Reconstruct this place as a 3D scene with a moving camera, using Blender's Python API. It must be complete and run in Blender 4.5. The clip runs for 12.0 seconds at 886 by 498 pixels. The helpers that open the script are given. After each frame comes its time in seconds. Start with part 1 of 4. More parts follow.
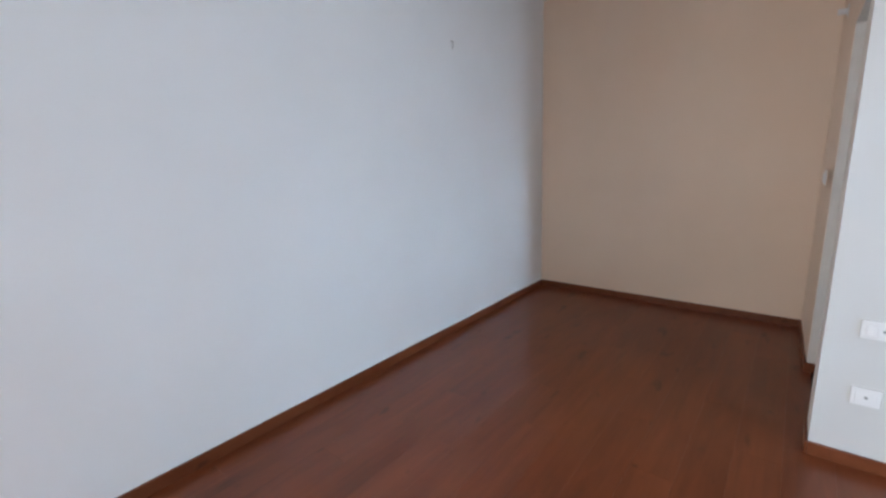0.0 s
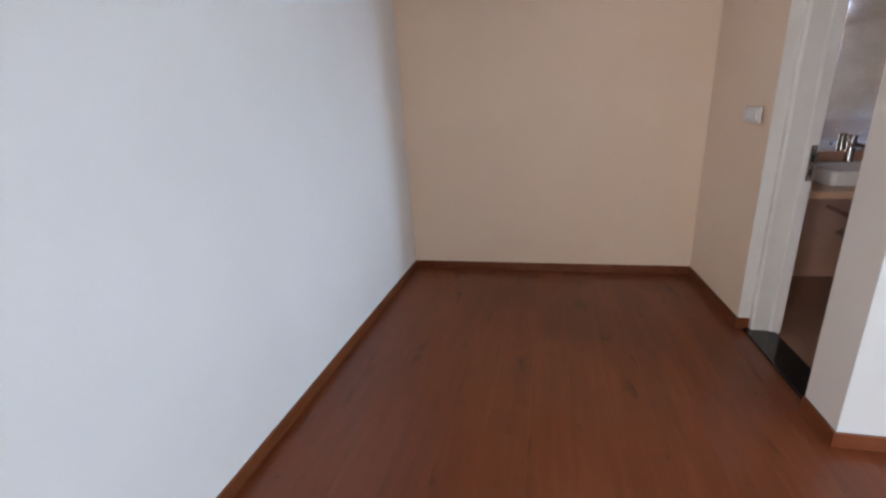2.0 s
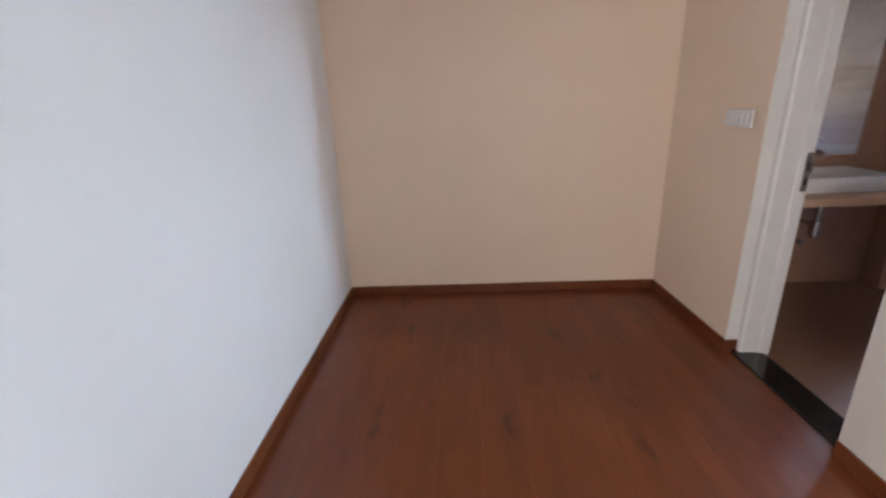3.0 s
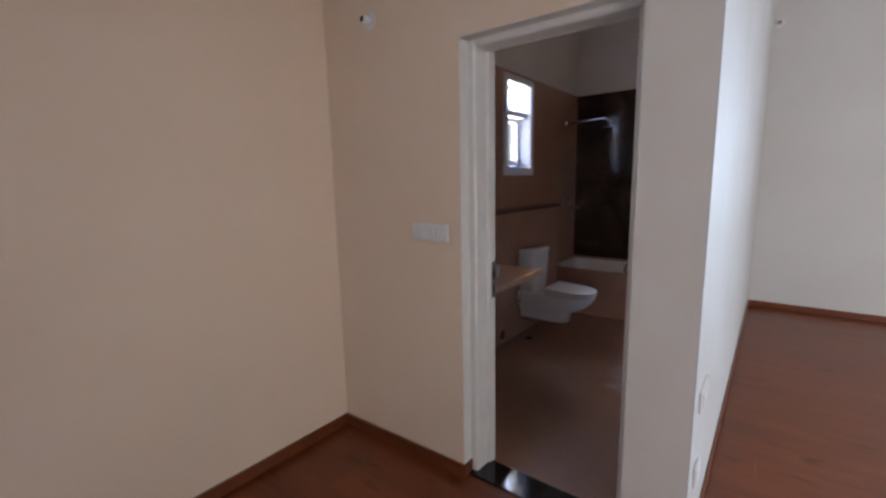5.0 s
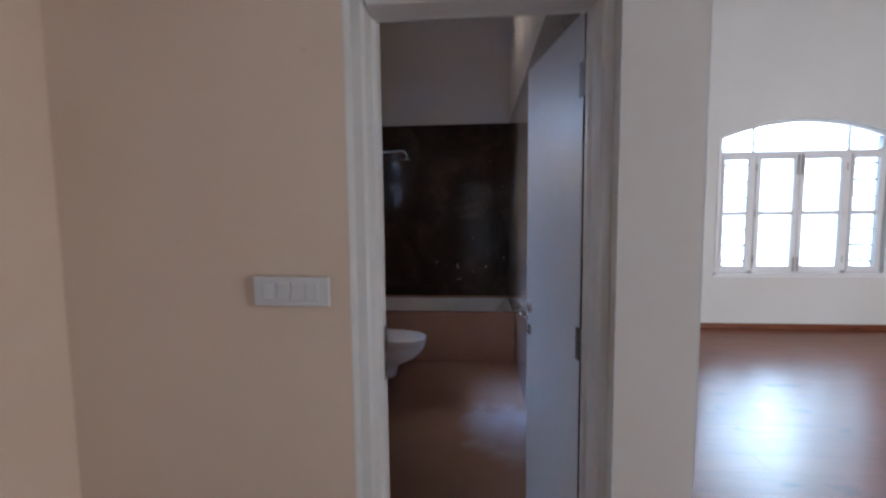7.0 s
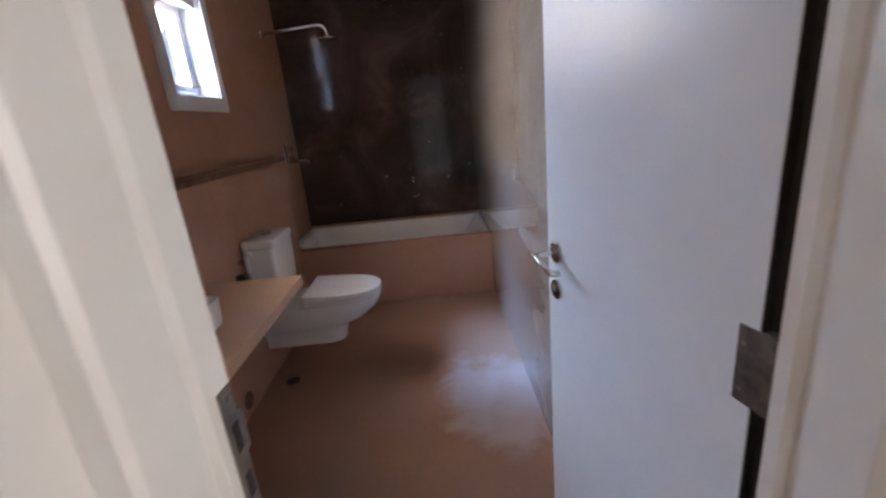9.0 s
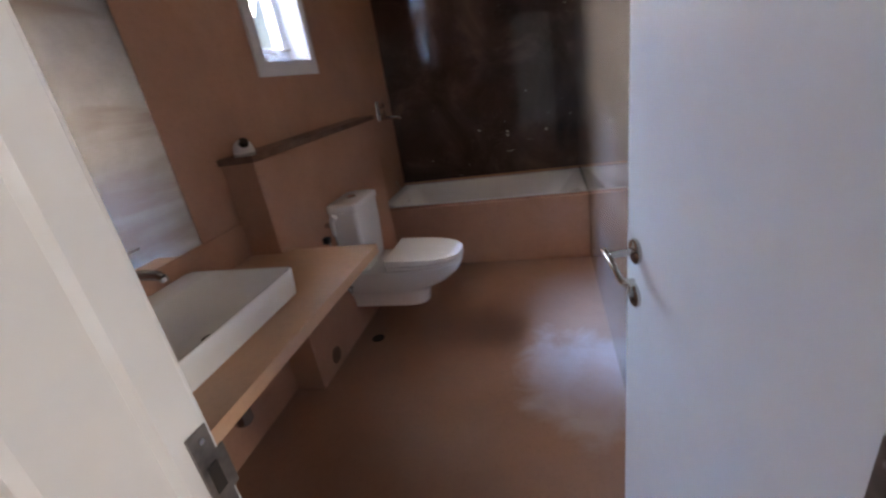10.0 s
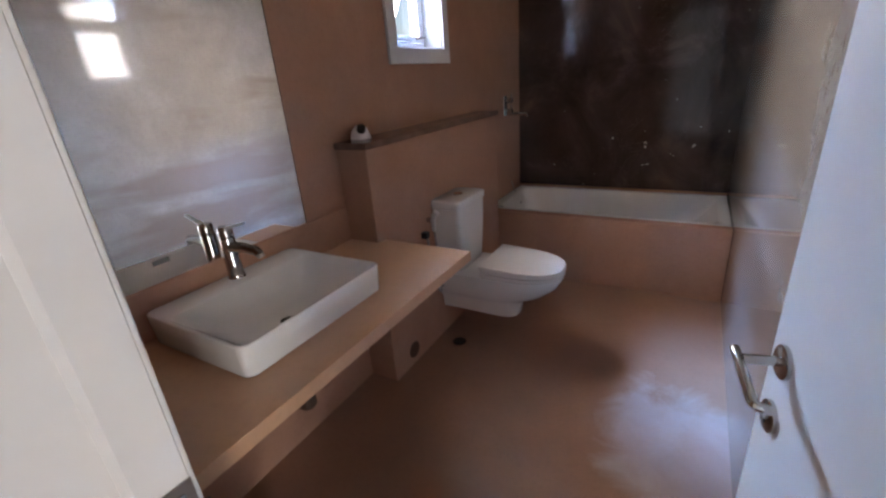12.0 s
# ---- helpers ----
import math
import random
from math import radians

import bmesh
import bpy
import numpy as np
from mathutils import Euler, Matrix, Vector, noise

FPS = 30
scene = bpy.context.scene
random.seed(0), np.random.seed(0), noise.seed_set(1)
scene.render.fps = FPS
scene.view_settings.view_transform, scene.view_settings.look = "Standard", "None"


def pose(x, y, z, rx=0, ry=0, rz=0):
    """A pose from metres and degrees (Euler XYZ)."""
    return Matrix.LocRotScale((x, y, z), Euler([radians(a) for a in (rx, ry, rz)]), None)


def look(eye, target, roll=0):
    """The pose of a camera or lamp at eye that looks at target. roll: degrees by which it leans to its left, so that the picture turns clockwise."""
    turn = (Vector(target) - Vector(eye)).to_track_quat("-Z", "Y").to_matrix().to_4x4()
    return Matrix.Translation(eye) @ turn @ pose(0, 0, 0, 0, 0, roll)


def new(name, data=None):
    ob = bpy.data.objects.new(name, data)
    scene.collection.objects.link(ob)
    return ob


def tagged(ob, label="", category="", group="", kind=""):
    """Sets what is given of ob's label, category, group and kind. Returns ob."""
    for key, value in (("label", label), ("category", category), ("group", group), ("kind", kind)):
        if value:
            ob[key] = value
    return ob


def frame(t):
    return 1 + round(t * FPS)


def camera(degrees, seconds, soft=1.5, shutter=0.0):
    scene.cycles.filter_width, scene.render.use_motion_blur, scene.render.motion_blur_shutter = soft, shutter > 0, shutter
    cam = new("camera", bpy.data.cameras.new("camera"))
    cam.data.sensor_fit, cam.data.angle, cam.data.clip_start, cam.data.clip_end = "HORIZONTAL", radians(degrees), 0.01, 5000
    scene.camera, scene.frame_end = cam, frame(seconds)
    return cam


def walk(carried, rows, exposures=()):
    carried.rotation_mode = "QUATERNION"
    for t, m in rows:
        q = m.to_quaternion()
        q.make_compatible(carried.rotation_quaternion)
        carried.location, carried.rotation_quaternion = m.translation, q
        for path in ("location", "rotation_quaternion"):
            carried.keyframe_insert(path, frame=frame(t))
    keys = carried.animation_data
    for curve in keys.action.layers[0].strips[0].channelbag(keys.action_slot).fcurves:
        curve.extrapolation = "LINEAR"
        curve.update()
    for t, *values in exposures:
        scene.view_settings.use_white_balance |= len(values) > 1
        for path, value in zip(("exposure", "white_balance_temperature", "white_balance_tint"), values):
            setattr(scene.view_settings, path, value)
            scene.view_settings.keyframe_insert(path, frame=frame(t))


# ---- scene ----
cam = camera(92.1, 12.0, soft=2.4, shutter=0.5)
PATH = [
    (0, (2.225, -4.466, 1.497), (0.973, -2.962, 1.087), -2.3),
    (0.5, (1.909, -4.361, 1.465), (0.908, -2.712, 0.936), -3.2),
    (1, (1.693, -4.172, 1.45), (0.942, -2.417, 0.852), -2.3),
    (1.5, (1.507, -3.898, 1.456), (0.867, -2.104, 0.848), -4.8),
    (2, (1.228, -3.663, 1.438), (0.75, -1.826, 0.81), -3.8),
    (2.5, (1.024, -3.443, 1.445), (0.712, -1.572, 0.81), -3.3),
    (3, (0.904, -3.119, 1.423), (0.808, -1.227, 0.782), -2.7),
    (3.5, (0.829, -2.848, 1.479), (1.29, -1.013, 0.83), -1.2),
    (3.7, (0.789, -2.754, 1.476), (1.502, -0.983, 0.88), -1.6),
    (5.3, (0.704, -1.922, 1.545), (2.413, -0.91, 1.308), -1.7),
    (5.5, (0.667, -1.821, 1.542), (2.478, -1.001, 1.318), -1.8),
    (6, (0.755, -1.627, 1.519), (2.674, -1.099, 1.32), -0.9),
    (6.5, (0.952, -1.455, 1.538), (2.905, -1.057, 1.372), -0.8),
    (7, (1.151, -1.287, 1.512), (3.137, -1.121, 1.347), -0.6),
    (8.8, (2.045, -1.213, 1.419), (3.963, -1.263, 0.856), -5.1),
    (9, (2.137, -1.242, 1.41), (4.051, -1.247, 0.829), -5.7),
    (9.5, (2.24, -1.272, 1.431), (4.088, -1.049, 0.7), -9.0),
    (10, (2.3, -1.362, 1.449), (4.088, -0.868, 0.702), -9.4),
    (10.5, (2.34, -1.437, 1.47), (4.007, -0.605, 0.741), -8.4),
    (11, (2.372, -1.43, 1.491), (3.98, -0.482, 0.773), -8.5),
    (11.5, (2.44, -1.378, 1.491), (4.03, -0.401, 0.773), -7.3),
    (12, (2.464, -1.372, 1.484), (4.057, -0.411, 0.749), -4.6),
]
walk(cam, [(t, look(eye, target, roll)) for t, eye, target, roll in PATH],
     exposures=[(0.0, -0.10, 6950, 11), (1.5, 0.06, 7250, 13), (2.5, 0.16, 7350, 14), (3.5, 0.32, 7500, 15), (5.5, -0.30, 6900, 13),
                (6.5, -0.32, 6750, 12), (7.2, -0.22, 6700, 12), (8.8, 0.72, 7600, 13), (10.0, 0.70, 7600, 13), (11.0, 0.70, 7400, 13), (12.0, 0.84, 7250, 12)])

# ---- world and light ----
world = bpy.data.worlds.new("world")
scene.world = world
world.use_nodes = True
sky = world.node_tree.nodes.new("ShaderNodeTexSky")
sky.sky_type, sky.sun_disc = 'NISHITA', False
sky.sun_elevation, sky.sun_rotation = radians(52), radians(-60)
background = world.node_tree.nodes["Background"]
background.inputs[1].default_value = 0.09
world.node_tree.links.new(sky.outputs[0], background.inputs[0])


def window_light(name, at, target, width, height, power, colour, spread=140):
    """An area lamp at or beyond an opening, in place of daylight."""
    lamp = bpy.data.lights.new(name, 'AREA')
    lamp.spread = radians(spread)
    lamp.shape, lamp.size, lamp.size_y, lamp.energy, lamp.color = 'RECTANGLE', width, height, power, colour
    ob = new(name, lamp)
    ob.matrix_world = look(at, target)
    return ob


SKY_BLUE = (0.49, 0.72, 1.0)
SKY_PALE = (0.92, 0.95, 1.0)
window_light("sky_light_east", (7.62, -5.60, 1.80), (0, -2.0, 1.35), 3.0, 2.5, 235, SKY_BLUE)
window_light("bright_sky_southeast", (11.8, -7.85, 2.95), (2.39, -1.95, 1.1), 1.1, 1.5, 44, SKY_BLUE, 40)
window_light("sky_light_south", (3.0, -7.95, 1.25), (3.0, 0, 1.3), 3.0, 2.4, 30, SKY_PALE)
# Added fill through an invented west opening; brightens the door wall and east wall.
window_light("fill_light_west", (-0.42, -6.1, 1.25), (4, -6.1, 1.3), 2.4, 2.4, 250, SKY_PALE, 170)
window_light("sky_light_bathroom", (4.78, 0.42, 2.02), (4.05, -2, 0.4), 0.55, 0.80, 30, (0.98, 0.95, 1.0), 95)
window_light("sky_gap_bathroom", (5.70, 1.15, 2.75), (3.3, -1.4, 1.0), 0.9, 0.9, 46, (0.26, 0.53, 1.0), 60)
window_light("sky_above_bathroom", (4.95, 1.95, 3.95), (4.71, 0.12, 2.15), 0.9, 0.6, 235, (0.16, 0.40, 1.0), 80)
# Added lamp stands in for warm light bounced up off the ground outside.
window_light("ground_bounce_bathroom", (4.75, 1.75, 0.55), (4.71, 0.12, 2.1), 1.6, 0.7, 120, (1.0, 0.93, 0.86), 80)


# ---- materials ----
class Nodes:
    """A small builder of node materials."""

    def __init__(self, name, rough=0.5, metal=0.0, coat=0.0, specular=0.5):
        self.mat = bpy.data.materials.new(name)
        self.mat.use_nodes = True
        self.tree = self.mat.node_tree
        self.shader = self.tree.nodes["Principled BSDF"]
        self.shader.inputs["Roughness"].default_value = rough
        self.shader.inputs["Metallic"].default_value = metal
        self.shader.inputs["Coat Weight"].default_value = coat
        self.shader.inputs["Coat Roughness"].default_value = 0.06
        self.shader.inputs["Specular IOR Level"].default_value = specular
        self.place = self.tree.nodes.new("ShaderNodeNewGeometry").outputs["Position"]

    def add(self, kind, **inputs):
        node = self.tree.nodes.new(kind)
        for key, value in inputs.items():
            socket = node.inputs[key.replace("_", " ")]
            if isinstance(value, bpy.types.NodeSocket):
                self.tree.links.new(value, socket)
            else:
                socket.default_value = value
        return node

    def noise(self, scale, detail=4.0, rough=0.55, stretch=(1, 1, 1), warp=0.0, shift=(0, 0, 0)):
        mapping = self.add("ShaderNodeMapping", Vector=self.place, Scale=stretch, Location=shift)
        return self.add("ShaderNodeTexNoise", Vector=mapping.outputs[0], Scale=scale, Detail=detail, Roughness=rough,
                        Distortion=warp).outputs["Fac"]

    def ramp(self, fac, stops):
        node = self.add("ShaderNodeValToRGB", Fac=fac)
        while len(node.color_ramp.elements) < len(stops):
            node.color_ramp.elements.new(0.5)
        for element, (at, colour) in zip(node.color_ramp.elements, stops):
            element.position = at
            element.color = (*colour, 1) if len(colour) == 3 else colour
        return node.outputs["Color"]

    def grey(self, fac, a, b, low=0.0, high=1.0):
        node = self.add("ShaderNodeMapRange", Value=fac)
        for key, value in (("From Min", a), ("From Max", b), ("To Min", low), ("To Max", high)):
            node.inputs[key].default_value = value
        return node.outputs[0]

    def mix(self, fac, a, b, blend='MIX'):
        node = self.tree.nodes.new("ShaderNodeMix")
        node.data_type, node.blend_type = 'RGBA', blend
        for index, value in ((0, fac), (6, a), (7, b)):
            if isinstance(value, bpy.types.NodeSocket):
                self.tree.links.new(value, node.inputs[index])
            else:
                node.inputs[index].default_value = value if index == 0 else (*value, 1)
        return node.outputs[2]

    def colour(self, value):
        if isinstance(value, bpy.types.NodeSocket):
            self.tree.links.new(value, self.shader.inputs["Base Color"])
        else:
            self.shader.inputs["Base Color"].default_value = (*value, 1)
        return self

    def rough(self, value):
        self.tree.links.new(value, self.shader.inputs["Roughness"])
        return self

    def bump(self, height, strength, distance=0.002):
        node = self.add("ShaderNodeBump", Height=height, Strength=strength, Distance=distance)
        self.tree.links.new(node.outputs[0], self.shader.inputs["Normal"])
        return self


def paint(name, base, shade, rough=0.55):
    """Rolled wall paint: faint patches, a fine roller grain and small scuffs."""
    n = Nodes(name, rough, specular=0.35)
    broad = n.noise(1.1, 3)
    grain = n.noise(160, 2)
    col = n.mix(n.grey(broad, 0.35, 0.68), base, shade)
    scuff = n.grey(n.noise(7, 5, 0.7), 0.69, 0.76)
    col = n.mix(scuff, col, tuple(c * 0.93 for c in shade))
    n.colour(col).rough(n.grey(broad, 0.3, 0.7, rough - 0.06, rough + 0.08)).bump(grain, 0.25, 0.0008)
    return n.mat


def polished_plaster(name, dark, mid, light, low=0.11, high=0.25, scale=1.6, pale_patch=None, bands=None):
    """Hand-trowelled, waxed cement plaster with cloudy tones, and a paler patch where centre and radii are given."""
    n = Nodes(name, low, coat=0.2 if low < 0.28 else 0.06, specular=0.5)
    cloud = n.noise(scale, 5, 0.6, warp=0.6)
    fine = n.noise(scale * 7, 6, 0.65, warp=0.3)
    col = n.ramp(n.mix(0.3, cloud, fine), [(0.26, dark), (0.5, mid), (0.76, light)])
    speck = n.grey(n.noise(48, 4, 0.6), 0.50, 0.90, 0.0, 0.5)
    col = n.mix(speck, col, tuple(c * 0.85 for c in dark))
    if bands:
        drift = n.noise(1.5, 4, 0.55, stretch=(0.30, 1, 1.5), warp=0.4, shift=(4, 3, 7))
        col = n.mix(n.grey(drift, 0.46, 0.56, 0.0, 0.85), col, bands)
    if pale_patch:
        (cx, cy), (rx, ry) = pale_patch
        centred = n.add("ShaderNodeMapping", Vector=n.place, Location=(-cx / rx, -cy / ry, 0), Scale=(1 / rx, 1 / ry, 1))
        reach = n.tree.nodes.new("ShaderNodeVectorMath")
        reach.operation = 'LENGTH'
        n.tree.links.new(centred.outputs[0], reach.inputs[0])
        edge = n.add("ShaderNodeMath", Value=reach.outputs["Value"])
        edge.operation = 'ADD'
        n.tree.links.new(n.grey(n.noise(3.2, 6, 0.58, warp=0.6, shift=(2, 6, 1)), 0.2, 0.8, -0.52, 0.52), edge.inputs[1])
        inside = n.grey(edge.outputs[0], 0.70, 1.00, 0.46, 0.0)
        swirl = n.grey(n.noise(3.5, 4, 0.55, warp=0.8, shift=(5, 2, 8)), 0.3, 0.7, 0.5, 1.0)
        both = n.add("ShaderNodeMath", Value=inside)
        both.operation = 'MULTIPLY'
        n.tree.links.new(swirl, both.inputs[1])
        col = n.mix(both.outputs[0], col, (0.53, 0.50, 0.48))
    trowel = n.noise(5.5, 4, 0.55, stretch=(1, 1, 0.45), warp=0.8)
    n.colour(col).rough(n.grey(cloud, 0.3, 0.72, low, high)).bump(trowel, 0.12, 0.005)
    return n.mat


def wood(name, dark, mid, light, rough, per_piece):
    """Red-brown lacquered laminate with a grain along y."""
    n = Nodes(name, rough, specular=0.43)
    place = n.place
    if per_piece:
        info = n.tree.nodes.new("ShaderNodeObjectInfo")
        push = n.add("ShaderNodeVectorMath", Vector=(7.3, 13.1, 3.7))
        push.operation = 'SCALE'
        n.tree.links.new(info.outputs["Random"], push.inputs["Scale"])
        moved = n.tree.nodes.new("ShaderNodeVectorMath")
        n.tree.links.new(place, moved.inputs[0])
        n.tree.links.new(push.outputs[0], moved.inputs[1])
        n.place = moved.outputs[0]
    grain = n.noise(26, 6, 0.65, stretch=(1, 0.07, 1), warp=0.4)
    broad = n.noise(5, 4, 0.6, stretch=(1, 0.22, 1), warp=0.5)
    col = n.ramp(n.mix(0.55, grain, broad), [(0.32, dark), (0.5, mid), (0.68, light)])
    knot = n.grey(n.noise(10, 3, 0.5, stretch=(1, 0.36, 1), warp=0.3), 0.635, 0.73, 0.0, 0.7)
    col = n.mix(knot, col, tuple(c * 0.45 for c in dark))
    if per_piece:
        tone = n.grey(info.outputs["Random"], 0, 1, 0.90, 1.06)
        col = n.mix(1.0, col, n.ramp(tone, [(0.86, (0.90, 0.89, 0.88)), (1.0, (1, 1, 1))]), 'MULTIPLY')
    n.colour(col).rough(n.grey(grain, 0.3, 0.7, rough * 0.92, rough * 1.10)).bump(n.noise(3.2, 3, 0.4, stretch=(1, 0.25, 1)), 0.07, 0.004)
    return n.mat


def plain(name, colour, rough=0.4, metal=0.0, coat=0.0, vary=0.08, bump=0.0, scale=9):
    n = Nodes(name, rough, metal, coat)
    wear = n.noise(scale, 4)
    n.colour(n.mix(n.grey(wear, 0.35, 0.7), colour, tuple(c * (1 - vary) for c in colour)))
    n.rough(n.grey(n.noise(scale * 0.6, 3), 0.3, 0.7, rough * 0.92, min(1, rough * 1.1)))
    if bump:
        n.bump(n.noise(90, 2), bump, 0.001)
    return n.mat


def dark_marble():
    """Polished brown-black stone with pale flecks and thin veins."""
    n = Nodes("dark_marble", 0.10, specular=0.30)
    cloud = n.noise(1.5, 6, 0.62, warp=1.1)
    col = n.ramp(cloud, [(0.36, (0.030, 0.017, 0.013)), (0.55, (0.066, 0.039, 0.030)), (0.78, (0.150, 0.096, 0.075))])
    vein = n.noise(2.2, 6, 0.7, warp=2.0, shift=(3, 1, 2))
    band = n.add("ShaderNodeMath", **{"Value": vein})
    band.operation = 'SUBTRACT'
    band.inputs[1].default_value = 0.5
    thin = n.add("ShaderNodeMath", **{"Value": band.outputs[0]})
    thin.operation = 'ABSOLUTE'
    line = n.grey(thin.outputs[0], 0.0, 0.006, 0.5, 0.0)
    gate = n.grey(n.noise(1.8, 3, shift=(9, 4, 1)), 0.56, 0.66)
    both = n.add("ShaderNodeMath", **{"Value": line})
    both.operation = 'MULTIPLY'
    n.tree.links.new(gate, both.inputs[1])
    col = n.mix(both.outputs[0], col, (0.20, 0.14, 0.11))
    fleck = n.grey(n.noise(15, 2, 0.4, stretch=(1, 1, 1.6), shift=(2, 5, 8)), 0.740, 0.765, 0.0, 0.9)
    spot = n.add("ShaderNodeMath", Value=fleck)
    spot.operation = 'MULTIPLY'
    n.tree.links.new(n.grey(n.noise(1.3, 2, shift=(6, 2, 5)), 0.47, 0.56), spot.inputs[1])
    fleck = spot.outputs[0]
    col = n.mix(fleck, col, (0.58, 0.52, 0.47))
    haze = n.noise(2.6, 4, 0.6, shift=(1, 7, 3))
    n.colour(col).rough(n.grey(haze, 0.4, 0.7, 0.07, 0.18))
    return n.mat


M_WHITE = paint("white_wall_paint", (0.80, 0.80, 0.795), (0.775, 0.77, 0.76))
# Darker copy of the white paint, imitating dimmer light on two walls by colour.
M_WHITE_DIMMED = paint("dimmed_white_wall_paint", (0.565, 0.565, 0.56), (0.54, 0.535, 0.525))
M_CREAM = paint("cream_wall_paint", (0.755, 0.60, 0.475), (0.725, 0.57, 0.445))
M_PIER = paint("off_white_wall_paint", (0.65, 0.60, 0.555), (0.62, 0.57, 0.525))
M_BATH_PAINT = paint("bathroom_wall_paint", (0.66, 0.60, 0.555), (0.62, 0.56, 0.515), 0.34)
M_CEIL = paint("ceiling_paint", (0.80, 0.79, 0.77), (0.77, 0.76, 0.74), 0.7)
M_PLANK = wood("laminate_plank", (0.116, 0.0278, 0.0097), (0.167, 0.0412, 0.0144), (0.208, 0.0548, 0.0196), 0.305, True)
M_SKIRT = wood("baseboard_wood", (0.108, 0.027, 0.0095), (0.142, 0.038, 0.0135), (0.172, 0.050, 0.019), 0.36, False)
M_PLASTER = polished_plaster("brown_polished_plaster", (0.380, 0.208, 0.140), (0.450, 0.250, 0.171), (0.515, 0.298, 0.210))
M_GREY_PLASTER = polished_plaster("grey_polished_plaster", (0.195, 0.172, 0.152), (0.275, 0.250, 0.228), (0.380, 0.358, 0.335), 0.040, 0.090, 1.2, bands=(0.195, 0.150, 0.122))
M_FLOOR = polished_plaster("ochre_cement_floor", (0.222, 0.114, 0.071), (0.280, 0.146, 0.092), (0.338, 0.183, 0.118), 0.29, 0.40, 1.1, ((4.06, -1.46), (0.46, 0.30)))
M_COUNTER = polished_plaster("sand_cement_counter", (0.54, 0.312, 0.188), (0.60, 0.354, 0.216), (0.65, 0.395, 0.245), 0.29, 0.40, 1.6)
M_MARBLE = dark_marble()
M_SHELF = plain("brown_stone_shelf", (0.20, 0.118, 0.086), 0.16, vary=0.4, scale=14)
M_GRANITE = plain("black_granite", (0.020, 0.019, 0.019), 0.09, vary=0.6, scale=160)
M_FRAME = plain("grey_white_frame_paint", (0.69, 0.665, 0.63), 0.38, vary=0.06, bump=0.05)
M_DOOR = plain("white_door_laminate", (0.68, 0.695, 0.72), 0.32, vary=0.04, bump=0.05)
M_UPVC = plain("white_window_paint", (0.66, 0.66, 0.68), 0.35, vary=0.04)
M_CERAMIC = plain("white_glazed_ceramic", (0.85, 0.84, 0.82), 0.09, coat=0.5, vary=0.02)
M_LID = plain("white_seat_plastic", (0.76, 0.73, 0.70), 0.2, coat=0.2, vary=0.02)
M_CHROME = plain("chrome", (0.54, 0.52, 0.50), 0.10, 1.0, vary=0.06)
M_STEEL = plain("brushed_steel", (0.40, 0.38, 0.36), 0.34, 1.0, vary=0.18, scale=40)
M_PLASTIC = plain("white_plastic", (0.70, 0.70, 0.70), 0.32, vary=0.03)
M_BLACK = plain("black_rubber", (0.015, 0.014, 0.014), 0.5)
M_BRASS = plain("dull_brass", (0.35, 0.24, 0.10), 0.35, 1.0, vary=0.3)
M_HOLE = plain("dark_cavity", (0.02, 0.014, 0.01), 0.8)
M_SLOT = plain("grey_socket_slot", (0.20, 0.20, 0.20), 0.5)
M_GRILLE = plain("grey_grille_paint", (0.12, 0.125, 0.13), 0.45)
M_HINGE = plain("worn_hinge_steel", (0.22, 0.185, 0.165), 0.40, 0.65, vary=0.5, scale=40)
# Near-black colour for the shade inside the door's hinge gap.
M_GAP_SHADE = plain("hinge_gap_shade", (0.020, 0.013, 0.010), 0.7, vary=0.3)
# Near-white colour stands in for the sunlight this assumed outside wall lacks.
M_OUTSIDE = plain("whitened_outside_wall", (0.80, 0.78, 0.75), 0.9, vary=0.08, scale=2)
M_GROUND = plain("outside_ground", (0.16, 0.13, 0.10), 0.95, vary=0.3, scale=3)
mirror_nodes = Nodes("mirror_silver", 0.015, 1.0)
mirror_nodes.colour((0.88, 0.89, 0.89))
mirror_nodes.rough(mirror_nodes.grey(mirror_nodes.noise(3, 4), 0.3, 0.8, 0.004, 0.03))
M_MIRROR = mirror_nodes.mat
glass_nodes = Nodes("window_glass", 0.0)
glass_nodes.colour((0.97, 0.98, 0.98))
glass_nodes.shader.inputs["Transmission Weight"].default_value = 1.0
glass_nodes.shader.inputs["IOR"].default_value = 1.45
M_GLASS = glass_nodes.mat


# ---- mesh helpers ----
def box(bm, x0, y0, z0, x1, y1, z1, bevel=0.0, segments=2):
    made = bmesh.ops.create_cube(bm, size=1, matrix=Matrix.LocRotScale(
        ((x0 + x1) / 2, (y0 + y1) / 2, (z0 + z1) / 2), None, (abs(x1 - x0), abs(y1 - y0), abs(z1 - z0))))
    if bevel:
        edges = {e for v in made["verts"] for e in v.link_edges}
        bmesh.ops.bevel(bm, geom=list(edges), offset=bevel, segments=segments, affect='EDGES', profile=0.5)
    return bm


def boxes(*rows, bevel=0.0):
    bm = bmesh.new()
    for row in rows:
        box(bm, *row, bevel=bevel)
    return bm


def loft(bm, rings, cap_start=True, cap_end=True):
    """Skin over rings of equally many points."""
    made = [[bm.verts.new(p) for p in ring] for ring in rings]
    count = len(made[0])
    for a, b in zip(made, made[1:]):
        for i in range(count):
            j = (i + 1) % count
            bm.faces.new((a[i], a[j], b[j], b[i]))
    if cap_start:
        bm.faces.new(list(reversed(made[0])))
    if cap_end:
        bm.faces.new(made[-1])
    return bm


